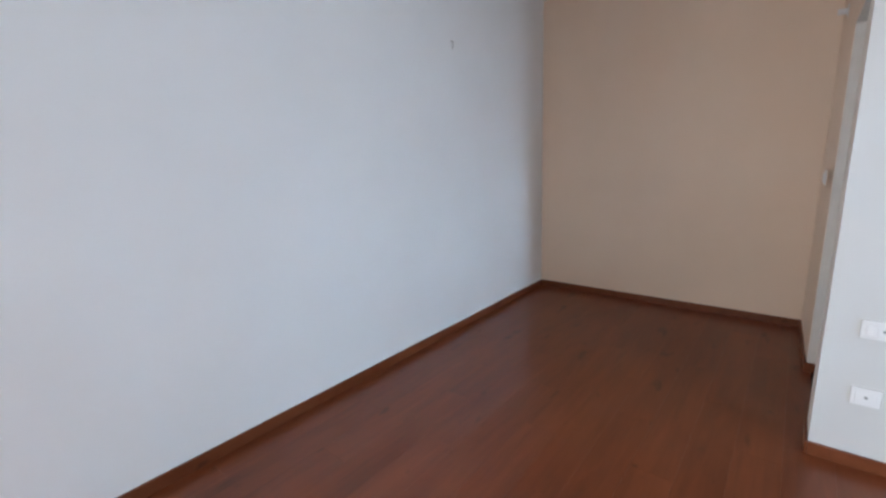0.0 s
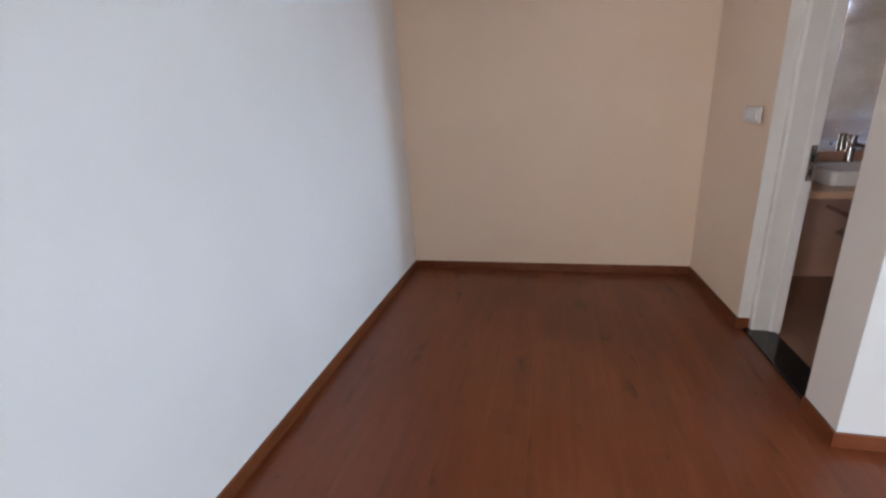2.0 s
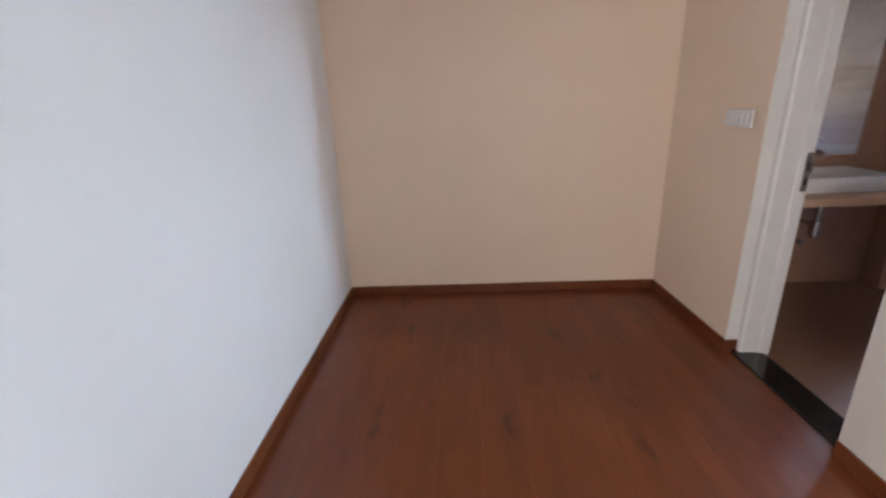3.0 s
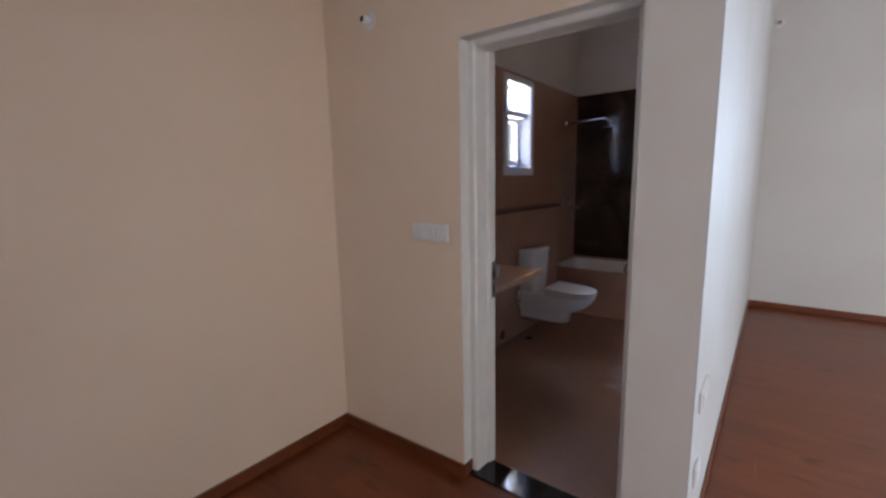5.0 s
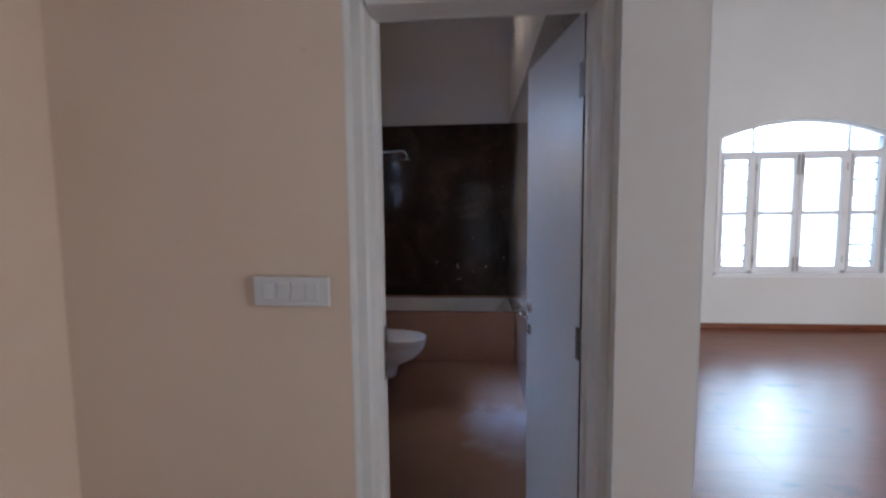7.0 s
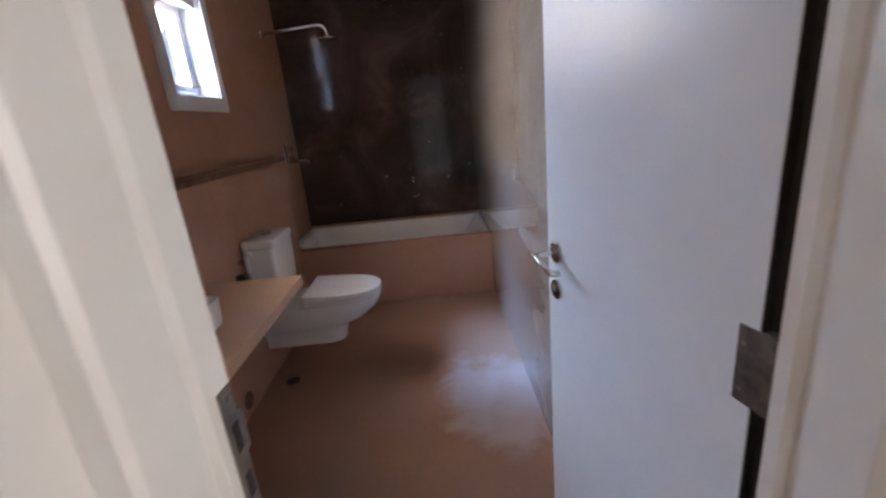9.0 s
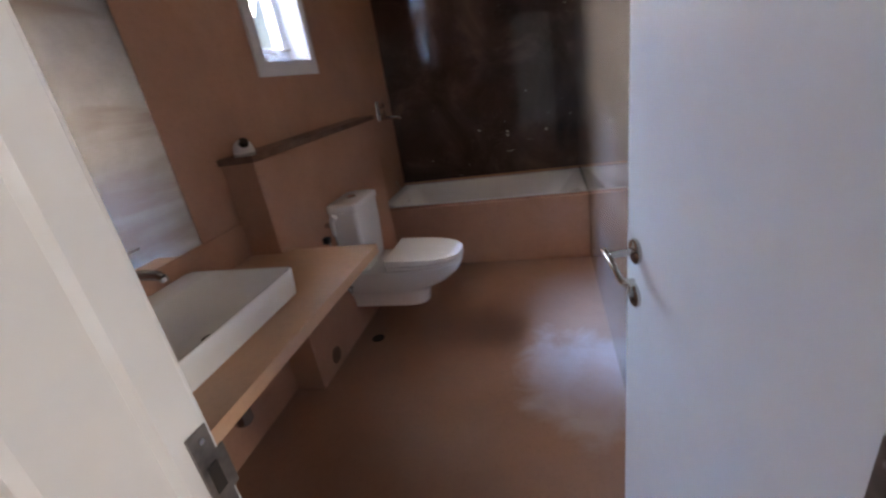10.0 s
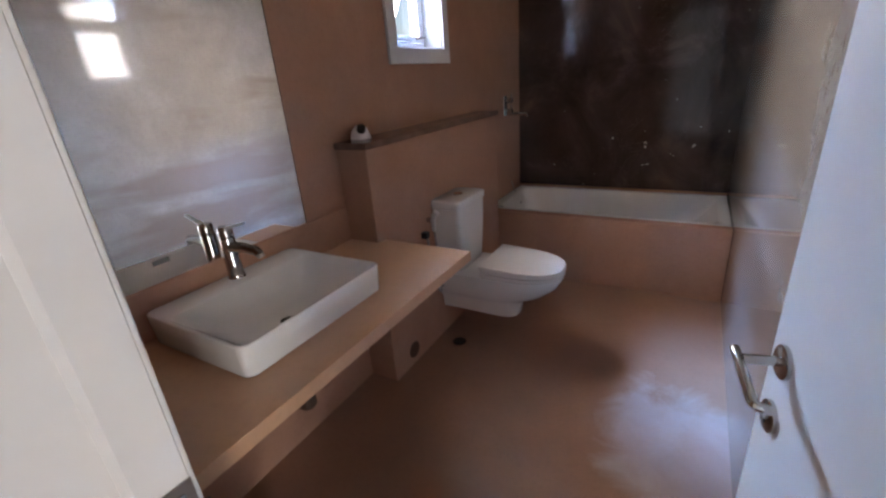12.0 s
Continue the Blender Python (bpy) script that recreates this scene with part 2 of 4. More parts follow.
def tube(bm, points, radius, sides=12):
    """A round bar along points; radius: one number or one a point."""
    points = [Vector(p) for p in points]
    radii = radius if isinstance(radius, (list, tuple)) else [radius] * len(points)
    rings, side = [], None
    for i, p in enumerate(points):
        way = (points[min(i + 1, len(points) - 1)] - points[max(i - 1, 0)]).normalized()
        if side is None:
            side = way.orthogonal().normalized()
        side = (side - way * side.dot(way)).normalized()
        other = way.cross(side)
        rings.append([p + radii[i] * (math.cos(a) * side + math.sin(a) * other)
                      for a in (2 * math.pi * k / sides for k in range(sides))])
    return loft(bm, rings)


def arc(a, b, corner, steps=6):
    """Points of a quadratic bend from a to b about corner."""
    a, b, c = Vector(a), Vector(b), Vector(corner)
    return [(1 - s) ** 2 * a + 2 * s * (1 - s) * c + s * s * b for s in (k / steps for k in range(steps + 1))]


def rounded_rect(x0, y0, x1, y1, z, r, steps=5):
    out = []
    for cx, cy, start in ((x1 - r, y1 - r, 0), (x0 + r, y1 - r, 90), (x0 + r, y0 + r, 180), (x1 - r, y0 + r, 270)):
        for k in range(steps + 1):
            a = radians(start + 90 * k / steps)
            out.append(Vector((cx + r * math.cos(a), cy + r * math.sin(a), z)))
    return out


def d_shape(cx, back, half, length, z, steps=20, square=0.35):
    """Outline of a toilet bowl: straight sides from the back, a round front towards -y."""
    straight = length * square
    out = [Vector((cx + half, back, z)), Vector((cx + half, back - straight * 0.5, z))]
    for k in range(steps + 1):
        a = math.pi * k / steps
        c, sn = math.cos(a), math.sin(a)
        out.append(Vector((cx + half * math.copysign(abs(c) ** 0.78, c), back - straight - (length - straight) * abs(sn) ** 0.86, z)))
    out += [Vector((cx - half, back - straight * 0.5, z)), Vector((cx - half, back, z))]
    return list(reversed(out))


def mesh_of(name, bm, material, smooth=False):
    bmesh.ops.recalc_face_normals(bm, faces=bm.faces)
    if smooth:
        for f in bm.faces:
            f.smooth = True
        for e in bm.edges:
            if len(e.link_faces) == 2 and e.calc_face_angle() > radians(38):
                e.smooth = False
    me = bpy.data.meshes.new(name)
    bm.to_mesh(me)
    bm.free()
    me.materials.append(material)
    return me


def part(name, bm, material, parent, label="", smooth=False):
    ob = new(name, mesh_of(name, bm, material, smooth))
    ob.parent = parent
    return tagged(ob, label)


def thing(name, label, category, group="", kind=""):
    """An empty at the thing's base; parts are given in the place's own metres."""
    ob = new(name)
    ob.empty_display_size = 0.1
    return tagged(ob, label, category, group, kind)


def structure(name, bm, material, label="", category="", smooth=False):
    return tagged(new(name, mesh_of(name, bm, material, smooth)), label, category, kind="structure")


# ---- the plan ----
WX, WXB = 2.392, 2.612          # passage side and bathroom side of the door wall
SY, SYB = -1.911, -1.648         # room side and bathroom side of the wall between room and bathroom
EX = 6.838                     # inner face of the east wall
BE = 6.290                     # marble face at the bathroom's end
BN = 0.022                    # bathroom's north wall
ROOM_S = -7.6
H_PASS, H_ROOM = 3.06, 4.3
H_PLASTER = 2.560              # top of marble and polished plaster in the bathroom; paint above
DY0, DY1, DZ = -1.682, -0.901, 2.170   # opening of the bathroom door
SK_H, SK_T = 0.07, 0.012

# floor: a screed under the planks
floor = structure("floor", boxes((-0.2, ROOM_S - 0.2, -0.12, WX + 0.06, 0.0, -0.010), (WX + 0.06, ROOM_S - 0.2, -0.12, EX + 0.2, SY, -0.010)),
                  M_HOLE, "red-brown laminate plank floor with a satin lacquer", "floor")
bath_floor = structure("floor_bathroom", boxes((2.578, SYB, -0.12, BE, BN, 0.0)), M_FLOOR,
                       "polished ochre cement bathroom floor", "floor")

# The gap at y -7.2..-5.0 is an added, unseen opening for the west fill.
structure("wall_west", boxes((-0.2, -5.0, -0.12, 0, 0.2, H_ROOM), (-0.2, ROOM_S - 0.2, -0.12, 0, -7.2, H_ROOM), (-0.2, -7.2, 2.35, 0, -5.0, H_ROOM)), M_WHITE, "plain white painted wall", "wall")
structure("wall_north", boxes((0, 0, -0.12, WX, 0.2, H_ROOM)), M_CREAM, "cream painted end wall of the passage", "wall")
NEX = 2.364                    # the door wall runs slightly out of square towards the north
door_wall = boxes((WX, DY0, DZ, WXB, DY1, H_ROOM))
loft(door_wall, [[Vector((x, y, z)) for x, y in ((WX, DY1), (WXB, DY1), (WXB, 0.2), (NEX, 0.2), (NEX, 0.0))] for z in (-0.12, H_ROOM)])
structure("wall_door", door_wall,
          M_CREAM, "cream painted wall with a bathroom doorway", "wall")
structure("wall_pier", boxes((WX, SY + 0.006, -0.12, WXB, DY0, H_ROOM)), M_PIER, "off-white painted pier beside the bathroom door", "wall")
structure("wall_bathroom_south", boxes((WX, SY, -0.12, WXB, SY + 0.006, H_ROOM), (WXB, SY, -0.12, EX, SYB - 0.006, H_ROOM)), M_WHITE_DIMMED, "white painted wall with socket plates", "wall")
structure("wall_bathroom_south_face", boxes((WXB, SYB - 0.006, -0.12, BE, SYB, H_PLASTER)), M_GREY_PLASTER,
          "grey-beige polished plaster wall with a strong sheen", "wall")
structure("wall_header", boxes((0, SY, H_PASS, WX, SY + 0.2, H_ROOM)), M_WHITE, "white painted wall above the passage", "wall")
structure("ceiling_passage", boxes((0, SY + 0.2, H_PASS, WX, 0, H_PASS + 0.15)), M_CEIL, "white painted ceiling", "ceiling")
structure("ceiling", boxes((-0.2, ROOM_S - 0.2, H_ROOM, EX + 0.3, SY + 0.2, H_ROOM + 0.15)), M_CEIL, "white painted ceiling", "ceiling")
structure("ceiling_bathroom", boxes((WXB, SY + 0.2, H_ROOM, EX + 0.2, 0.24, H_ROOM + 0.15)), M_PIER, "off-white painted bathroom ceiling", "ceiling")
structure("wall_bathroom_end", boxes((BE + 0.02, SYB, -0.12, EX + 0.2, 0.24, H_ROOM)), M_PLASTER, "brown plaster wall behind stone", "wall")
marble = structure("wall_marble_slab", boxes((BE, SYB, 0.40, BE + 0.02, BN, H_PLASTER - 0.001), bevel=0.002), M_MARBLE,
                   "polished dark brown marble slab wall with pale flecks", "wall")
for side, row in (("end", (BE + 0.004, SYB, H_PLASTER, BE + 0.02, BN + 0.004, H_ROOM)), ("south", (WXB, SYB - 0.006, H_PLASTER, BE + 0.004, SYB - 0.002, H_ROOM)),
                  ("north", (WXB, BN + 0.004, H_PLASTER, BE + 0.02, 0.24, H_ROOM)), ("west", (WXB, SYB - 0.002, H_PLASTER, WXB + 0.002, BN + 0.004, H_ROOM))):
    structure("wall_bathroom_upper_" + side, boxes(row), M_BATH_PAINT, "off-white painted wall above the plaster and marble", "wall")
structure("wall_bathroom_west_face", boxes((WXB, SYB, -0.12, WXB + 0.004, DY0 - 0.01, H_PLASTER), (WXB, DY1 + 0.01, -0.12, WXB + 0.004, BN, H_PLASTER),
                                           (WXB, DY0 - 0.01, DZ + 0.01, WXB + 0.004, DY1 + 0.01, H_PLASTER)),
          M_PLASTER, "brown polished plaster wall round the doorway", "wall")

# bathroom north wall with its window opening
BWX0, BWX1, BWZ0, BWZ1 = 4.469, 4.952, 1.655, 2.470
ring_wall = bmesh.new()
outer = ((WXB, -0.12), (BE + 0.02, -0.12), (BE + 0.02, H_PLASTER), (WXB, H_PLASTER))
inner = ((BWX0, BWZ0), (BWX1, BWZ0), (BWX1, BWZ1), (BWX0, BWZ1))
loops = [[ring_wall.verts.new((x, y, z)) for x, z in corners] for corners, y in ((outer, BN), (inner, BN), (inner, 0.24), (outer, 0.24))]
for a, b in zip(loops, loops[1:] + loops[:1]):
    for k in range(4):
        ring_wall.faces.new((a[k], a[(k + 1) % 4], b[(k + 1) % 4], b[k]))
structure("wall_bathroom_north", ring_wall, M_PLASTER, "brown polished plaster wall with a small window", "wall")

# south wall with a wide opening, assumed out of view behind the walker
structure("wall_south", boxes((0, ROOM_S - 0.2, -0.12, 1.6, ROOM_S, H_ROOM), (4.4, ROOM_S - 0.2, -0.12, EX, ROOM_S, H_ROOM),
                              (1.6, ROOM_S - 0.2, 2.35, 4.4, ROOM_S, H_ROOM)), M_WHITE, "white painted wall with a wide opening", "wall")


# east wall with an arched window opening
WY0, WY1, WZ0, WSPRING, WAPEX = -6.285, -4.318, 0.700, 2.425, 2.630


def arch_z(y, inset=0.0):
    """Height of the flat arch above y."""
    half = (WY1 - WY0) / 2
    s = (y - (WY0 + WY1) / 2) / half
    return WSPRING - inset + (WAPEX - WSPRING) * (1 - min(1, s * s))


def arch_wall(bm, x0, x1, y0, y1, top, lower, steps=24):
    """A wall piece from lower(y) up to top, over y0..y1."""
    ys = [y0 + (y1 - y0) * k / steps for k in range(steps + 1)]
    rows = [[bm.verts.new((x, y, z)) for y in ys for z in (lower(y), top(y))] for x in (x0, x1)]
    for k in range(steps):
        a, b = rows
        i = 2 * k
        bm.faces.new((a[i], a[i + 1], a[i + 3], a[i + 2]))
        bm.faces.new((b[i], b[i + 2], b[i + 3], b[i + 1]))
        bm.faces.new((a[i], a[i + 2], b[i + 2], b[i]))
        bm.faces.new((a[i + 1], b[i + 1], b[i + 3], a[i + 3]))
    a, b = rows
    bm.faces.new((a[0], b[0], b[1], a[1]))
    bm.faces.new((a[-2], a[-1], b[-1], b[-2]))
    return bm


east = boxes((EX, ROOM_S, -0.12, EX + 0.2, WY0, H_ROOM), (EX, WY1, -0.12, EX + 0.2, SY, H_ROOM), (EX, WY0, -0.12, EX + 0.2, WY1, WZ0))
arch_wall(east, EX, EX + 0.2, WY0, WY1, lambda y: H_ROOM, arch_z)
structure("wall_east", east, M_WHITE_DIMMED, "white painted wall with an arched window", "wall")

# baseboards
def skirting(name, *rows):
    return structure(name, boxes(*rows, bevel=0.003), M_SKIRT, "red-brown wooden baseboard", "baseboard")


skirting("baseboard_west", (0, -5.0, 0, SK_T, 0, SK_H))
skirting("baseboard_north", (SK_T, -SK_T, 0, NEX - SK_T, 0, SK_H))
structure("baseboard_door_wall", loft(bmesh.new(), [[Vector((x, y, z)) for x, y in ((WX - SK_T, DY1), (WX, DY1), (NEX, 0), (NEX - SK_T, 0))] for z in (0, SK_H)]),
          M_SKIRT, "red-brown wooden baseboard", "baseboard")
skirting("baseboard_reveal", (WX - SK_T, DY1 - SK_T, 0, WX + 0.072, DY1, SK_H))
skirting("baseboard_corner", (WX - SK_T, SY - SK_T, 0, WX, DY0, SK_H))
skirting("baseboard_room_north", (WX, SY - SK_T, 0, EX - SK_T, SY, SK_H))
skirting("baseboard_east", (EX - SK_T, ROOM_S, 0, EX, SY, SK_H))

# outside: ground, and an assumed plain wall that faces the bathroom window
structure("ground", boxes((-400, -400, -0.6, 400, 400, -0.4)), M_GROUND, "bare brown ground outside", "ground")
structure("wall_outside", boxes((1.0, 3.6, -0.4, 9.0, 3.8, 3.9)), M_OUTSIDE, "assumed outside wall, whitened in place of sunlight", "wall")

# ---- passage and room: the doorway ----
threshold = structure("threshold", boxes((2.422, DY0 + 0.004, -0.02, 2.585, DY1 - SK_T - 0.002, 0.010), bevel=0.002), M_GRANITE,
                      "polished black granite door threshold", "threshold")

RL = 0.004
structure("trim_reveal", boxes((WX + 0.0005, DY1 - RL, SK_H, 2.4555, DY1 - 0.0002, DZ - RL), (WX + 0.0005, DY0 + 0.0002, 0.0, 2.4555, DY0 + RL, DZ - RL),
                               (WX + 0.0005, DY0 + 0.0002, DZ - RL, 2.4555, DY1 - 0.0002, DZ - 0.0002)), M_FRAME, "grey-white painted door reveal", "trim")
FX0, FS0, FS1, FX1 = 2.456, 2.558, 2.604, 2.612   # frame front, stop start, stop end, frame back
door_frame = thing("door_frame", "grey-white painted wooden door frame with a rebate", "door frame", kind="structure")
door_frame.name = "door_1_frame"


def jamb(side, y_wall, z_top, stop=0.061, rebate=0.050, end=FS1):
    """One upright: front moulding, stop and rebate; side: the way to the opening."""
    s = side
    bm = bmesh.new()
    prof = [(FX0, y_wall), (FX0, y_wall + s * (stop - 0.026)), (FX0 + 0.010, y_wall + s * (stop - 0.018)), (FS0 - 0.006, y_wall + s * (stop - 0.016)),
            (FS0, y_wall + s * (stop - 0.004)), (end - 0.002, y_wall + s * stop), (end, y_wall + s * (stop - 0.002)), (end, y_wall + s * rebate),
            (FX1, y_wall + s * rebate), (FX1, y_wall)]
    loft(bm, [[Vector((x, y, z)) for x, y in prof] for z in (0.002, z_top)])
    return bm


part("jamb", jamb(-1, DY1 - 0.0005, DZ - 0.002), M_FRAME, door_frame)
part("jamb", jamb(1, DY0 + 0.0005, DZ - 0.002, 0.055, 0.016, 2.577), M_FRAME, door_frame)
head = bmesh.new()
hp = [(FX0, DZ - 0.002), (FX0, DZ - 0.026), (FX0 + 0.008, DZ - 0.033), (FS0 - 0.006, DZ - 0.035), (FS0, DZ - 0.038), (FS1, DZ - 0.024),
      (FS1, DZ - 0.010), (FX1, DZ - 0.008), (FX1, DZ - 0.002)]
loft(head, [[Vector((x, y, z)) for x, z in hp] for y in (DY0 + 0.017, DY1 - 0.051)])
part("head", head, M_FRAME, door_frame)
part("door_seal", boxes((FS1 - 0.0015, DY1 - 0.0600, 0.01, FS1 + 0.0035, DY1 - 0.0515, 2.12)), M_FRAME, door_frame, "pale rubber seal strip")
PY = DY1 - 0.0610                 # face of the stop
strike_plate = part("strike_plate", boxes((2.574, PY - 0.002, 0.935, 2.6035, PY + 0.001, 1.125), (2.602, PY - 0.002, 1.022, 2.614, PY + 0.001, 1.085), bevel=0.0008),
                    M_HINGE, door_frame, "worn steel strike plate")
part("latch_hole", boxes((2.582, PY - 0.0032, 1.035, 2.597, PY - 0.0018, 1.075)), M_HOLE, strike_plate)
part("bolt_hole", boxes((2.582, PY - 0.0032, 0.965, 2.597, PY - 0.0018, 1.000)), M_HOLE, strike_plate)
for sz in (1.11, 0.948):
    part("screw", tube(bmesh.new(), [(2.5895, PY - 0.0018, sz), (2.5895, PY - 0.0038, sz)], 0.004), M_CHROME, strike_plate, smooth=True)

# the leaf stands open into the bathroom; local x runs from the hinge to the free edge, local y to the visible face
DOOR_W, DOOR_T, DOOR_H = 0.592, 0.036, 2.145
door = thing("door_1", "white laminate bathroom door standing open with a lever handle", "door", kind="structure")
DOOR_POSE = pose(2.606, -1.627, 0.012, 0, 0, 10.8)
door.matrix_world = DOOR_POSE
part("leaf", boxes((0, -DOOR_T, 0, DOOR_W, 0, DOOR_H), bevel=0.002), M_DOOR, door)

# Blackened edge and strip paint the deep shade of the hinge gap.
part("hinge_edge", boxes((-0.0012, -DOOR_T + 0.001, 0.002, 0.0, -0.002, DOOR_H - 0.002)), M_GAP_SHADE, door, "hinge edge blackened for the shade of the gap")
part("gap_shade", boxes((-0.030, -0.020, 0.0, -0.002, -0.016, DOOR_H)), M_GAP_SHADE, door, "black strip standing in for shade in the hinge gap")


def rose(z):
    """A round cover plate on the leaf, centred at height z."""
    bm = bmesh.new()
    c = Vector((0.543, 0, z))
    tube(bm, [c, c + Vector((0, 0.006, 0)), c + Vector((0, 0.008, 0))], [0.0255, 0.0255, 0.0225], 24)
    return bm


handle = part("door_handle", rose(1.056), M_CHROME, door, "chrome lever handle on a round rose", True)
lever = bmesh.new()
tube(lever, [(0.545, 0.004, 1.056), (0.545, 0.052, 1.054)], 0.0075, 14)
tube(lever, [(0.572, 0.056, 1.053), (0.545, 0.057, 1.052), (0.480, 0.057, 1.038), *arc((0.474, 0.057, 1.036), (0.462, 0.044, 1.033), (0.462, 0.057, 1.034), 5), (0.4615, 0.036, 1.033)],
     0.0072, 14)
part("lever", lever, M_CHROME, handle, smooth=True)
escutcheon = part("keyhole_rose", rose(0.957), M_CHROME, door, "round chrome keyhole escutcheon", True)
part("key_barrel", tube(bmesh.new(), [(0.543, 0.006, 0.962), (0.543, 0.011, 0.962)], 0.0085, 16), M_STEEL, escutcheon, smooth=True)
part("keyhole", boxes((0.5405, 0.0078, 0.945, 0.5455, 0.0088, 0.967)), M_HOLE, escutcheon)
part("latch_plate", boxes((DOOR_W - 0.0005, -0.028, 0.90, DOOR_W + 0.002, -0.008, 1.11), bevel=0.0006), M_STEEL, door, "steel lock plate")
for hz in (0.22, 0.995, 1.875):
    hinge = boxes((-0.032, -0.003, hz, 0.026, 0.0030, hz + 0.112), bevel=0.001)
    tube(hinge, [(-0.014, -0.006, hz - 0.002), (-0.014, -0.006, hz + 0.114)], 0.0075, 12)
    part_hinge = part("hinge", hinge, M_HINGE, door, "brushed steel butt hinge", True)
    for dz in (0.02, 0.088):
        part("screw", tube(bmesh.new(), [(0.016, 0.002, hz + dz), (0.016, 0.0038, hz + dz)], 0.0035, 10), M_STEEL, part_hinge, smooth=True)

# ---- switch plates, outlets, hook ----
def wall_plate(name, label, width, height, modules):
    """A plate in the plane y = 0 that looks towards -y, its lower left corner at the origin."""
    ob = thing(name, label, "socket")
    rim = part("plate", boxes((0, -0.011, 0, width, 0, height), bevel=0.004), M_PLASTIC, ob)
    for x0, x1, kind in modules:
        m = part("module", boxes((x0, -0.0145, 0.014, x1, -0.0105, height - 0.014), bevel=0.0015), M_PLASTIC, ob)
        mid, zc = (x0 + x1) / 2, height / 2
        if kind == "socket":
            for dx, dz in ((0, 0.014), (-0.011, -0.008), (0.011, -0.008)):
                part("slot", tube(bmesh.new(), [(mid + dx, -0.0140, zc + dz), (mid + dx, -0.0149, zc + dz)], 0.0036, 10), M_SLOT, m)
        elif kind == "switch":
            part("rocker", boxes((x0 + 0.004, -0.018, 0.019, x1 - 0.004, -0.0140, height - 0.019), bevel=0.002), M_PLASTIC, m)
        else:
            part("port", boxes((mid - 0.006, -0.0149, zc - 0.005, mid + 0.006, -0.0143, zc + 0.006)), M_SLOT, m)
    return ob


high = wall_plate("socket_plate", "white modular switch and socket plate on white wall", 0.196, 0.086,
                  [(0.014, 0.052, "switch"), (0.056, 0.094, "port"), (0.100, 0.182, "socket")])
high.matrix_world = pose(2.509, SY - 0.0005, 0.644)
low = wall_plate("socket_plate", "small white socket plate low on white wall", 0.102, 0.086, [(0.014, 0.088, "port")])
low.matrix_world = pose(2.511, SY - 0.0005, 0.323)
door_switch = wall_plate("switch_plate", "long white switch plate beside the bathroom door", 0.235, 0.088,
                         [(0.030, 0.074, "switch"), (0.0745, 0.118, "switch"), (0.1185, 0.162, "switch"), (0.1625, 0.206, "switch")])
tagged(door_switch, category="switch")
door_switch.matrix_world = pose(WX - 0.0215, -0.617, 1.243, 0, 0, -91.78)


def conduit_outlet(name, label, m):
    """A round cover with a short dark conduit stub, looking towards -y."""
    ob = thing(name, label, "outlet")
    tube_bm = tube(bmesh.new(), [(0, 0, 0), (0, -0.004, 0), (0, -0.007, 0)], [0.043, 0.042, 0.034], 24)
    part("cover", tube_bm, M_PLASTIC, ob, smooth=True)
    ring = bmesh.new()
    rings = []
    for r, y in ((0.019, -0.004), (0.019, -0.055), (0.0155, -0.056), (0.0155, -0.012)):
        rings.append([Vector((r * math.cos(a), y, r * math.sin(a))) for a in (2 * math.pi * k / 18 for k in range(18))])
    loft(ring, rings, False, True)
    stub = part("stub", ring, M_PLASTIC, ob, smooth=True)
    part("mouth", tube(bmesh.new(), [(0, -0.0125, 0), (0, -0.0535, 0)], 0.0154, 18), M_HOLE, stub, "dark conduit mouth")
    ob.matrix_world = m
    return ob


conduit_outlet("wall_outlet", "white round lamp outlet with dark conduit mouth above the passage door", pose(WX - 0.0172, -0.358, 2.353, 0, 0, -91.78))
conduit_outlet("wall_outlet", "small round lamp outlet high on white wall", pose(EX - 0.0005, -1.962, 3.127, 0, 0, -90))
hook = thing("wall_hook", "small dark metal hook on the white wall", "hook")
hk = tube(bmesh.new(), [(0.0, -1.60, 2.405), (0.022, -1.60, 2.403), *arc((0.022, -1.60, 2.403), (0.020, -1.597, 2.362), (0.036, -1.6, 2.38)), (0.010, -1.594, 2.352)], 0.003, 8)
part("wire", hk, M_STEEL, hook, smooth=True)

# ---- arched window in the room ----
win = thing("window_1", "white arched casement window with side lights and grille", "window", kind="structure")
XO, XI = EX + 0.055, EX + 0.115    # frame depth
trim = boxes((EX - 0.014, WY0 - 0.045, WZ0 - 0.035, EX + 0.004, WY1 + 0.045, WZ0 + 0.010), (EX - 0.010, WY1, WZ0 + 0.010, EX + 0.004, WY1 + 0.032, WSPRING),
             (EX - 0.010, WY0 - 0.032, WZ0 + 0.010, EX + 0.004, WY0, WSPRING))
part("trim", trim, M_UPVC, win)
part("window_sill", boxes((EX - 0.030, WY0 - 0.03, WZ0 - 0.004, XO, WY1 + 0.03, WZ0 + 0.022), bevel=0.004), M_UPVC, win)
Z_T = 2.222
Y_M = (-4.740, -5.860)
for y0, y1 in ((WY1 - 0.045, WY1), (WY0, WY0 + 0.045)):
    part("frame_post", boxes((XO, y0, WZ0, XI, y1, WSPRING - 0.01), bevel=0.003), M_UPVC, win)
for y in Y_M:
    part("mullion", boxes((XO, y - 0.028, WZ0, XI, y + 0.028, Z_T), bevel=0.003), M_UPVC, win)
    part("glazing_bar", boxes((XO + 0.01, y - 0.012, Z_T, XI - 0.01, y + 0.012, arch_z(y, 0.03)), bevel=0.002), M_UPVC, win)
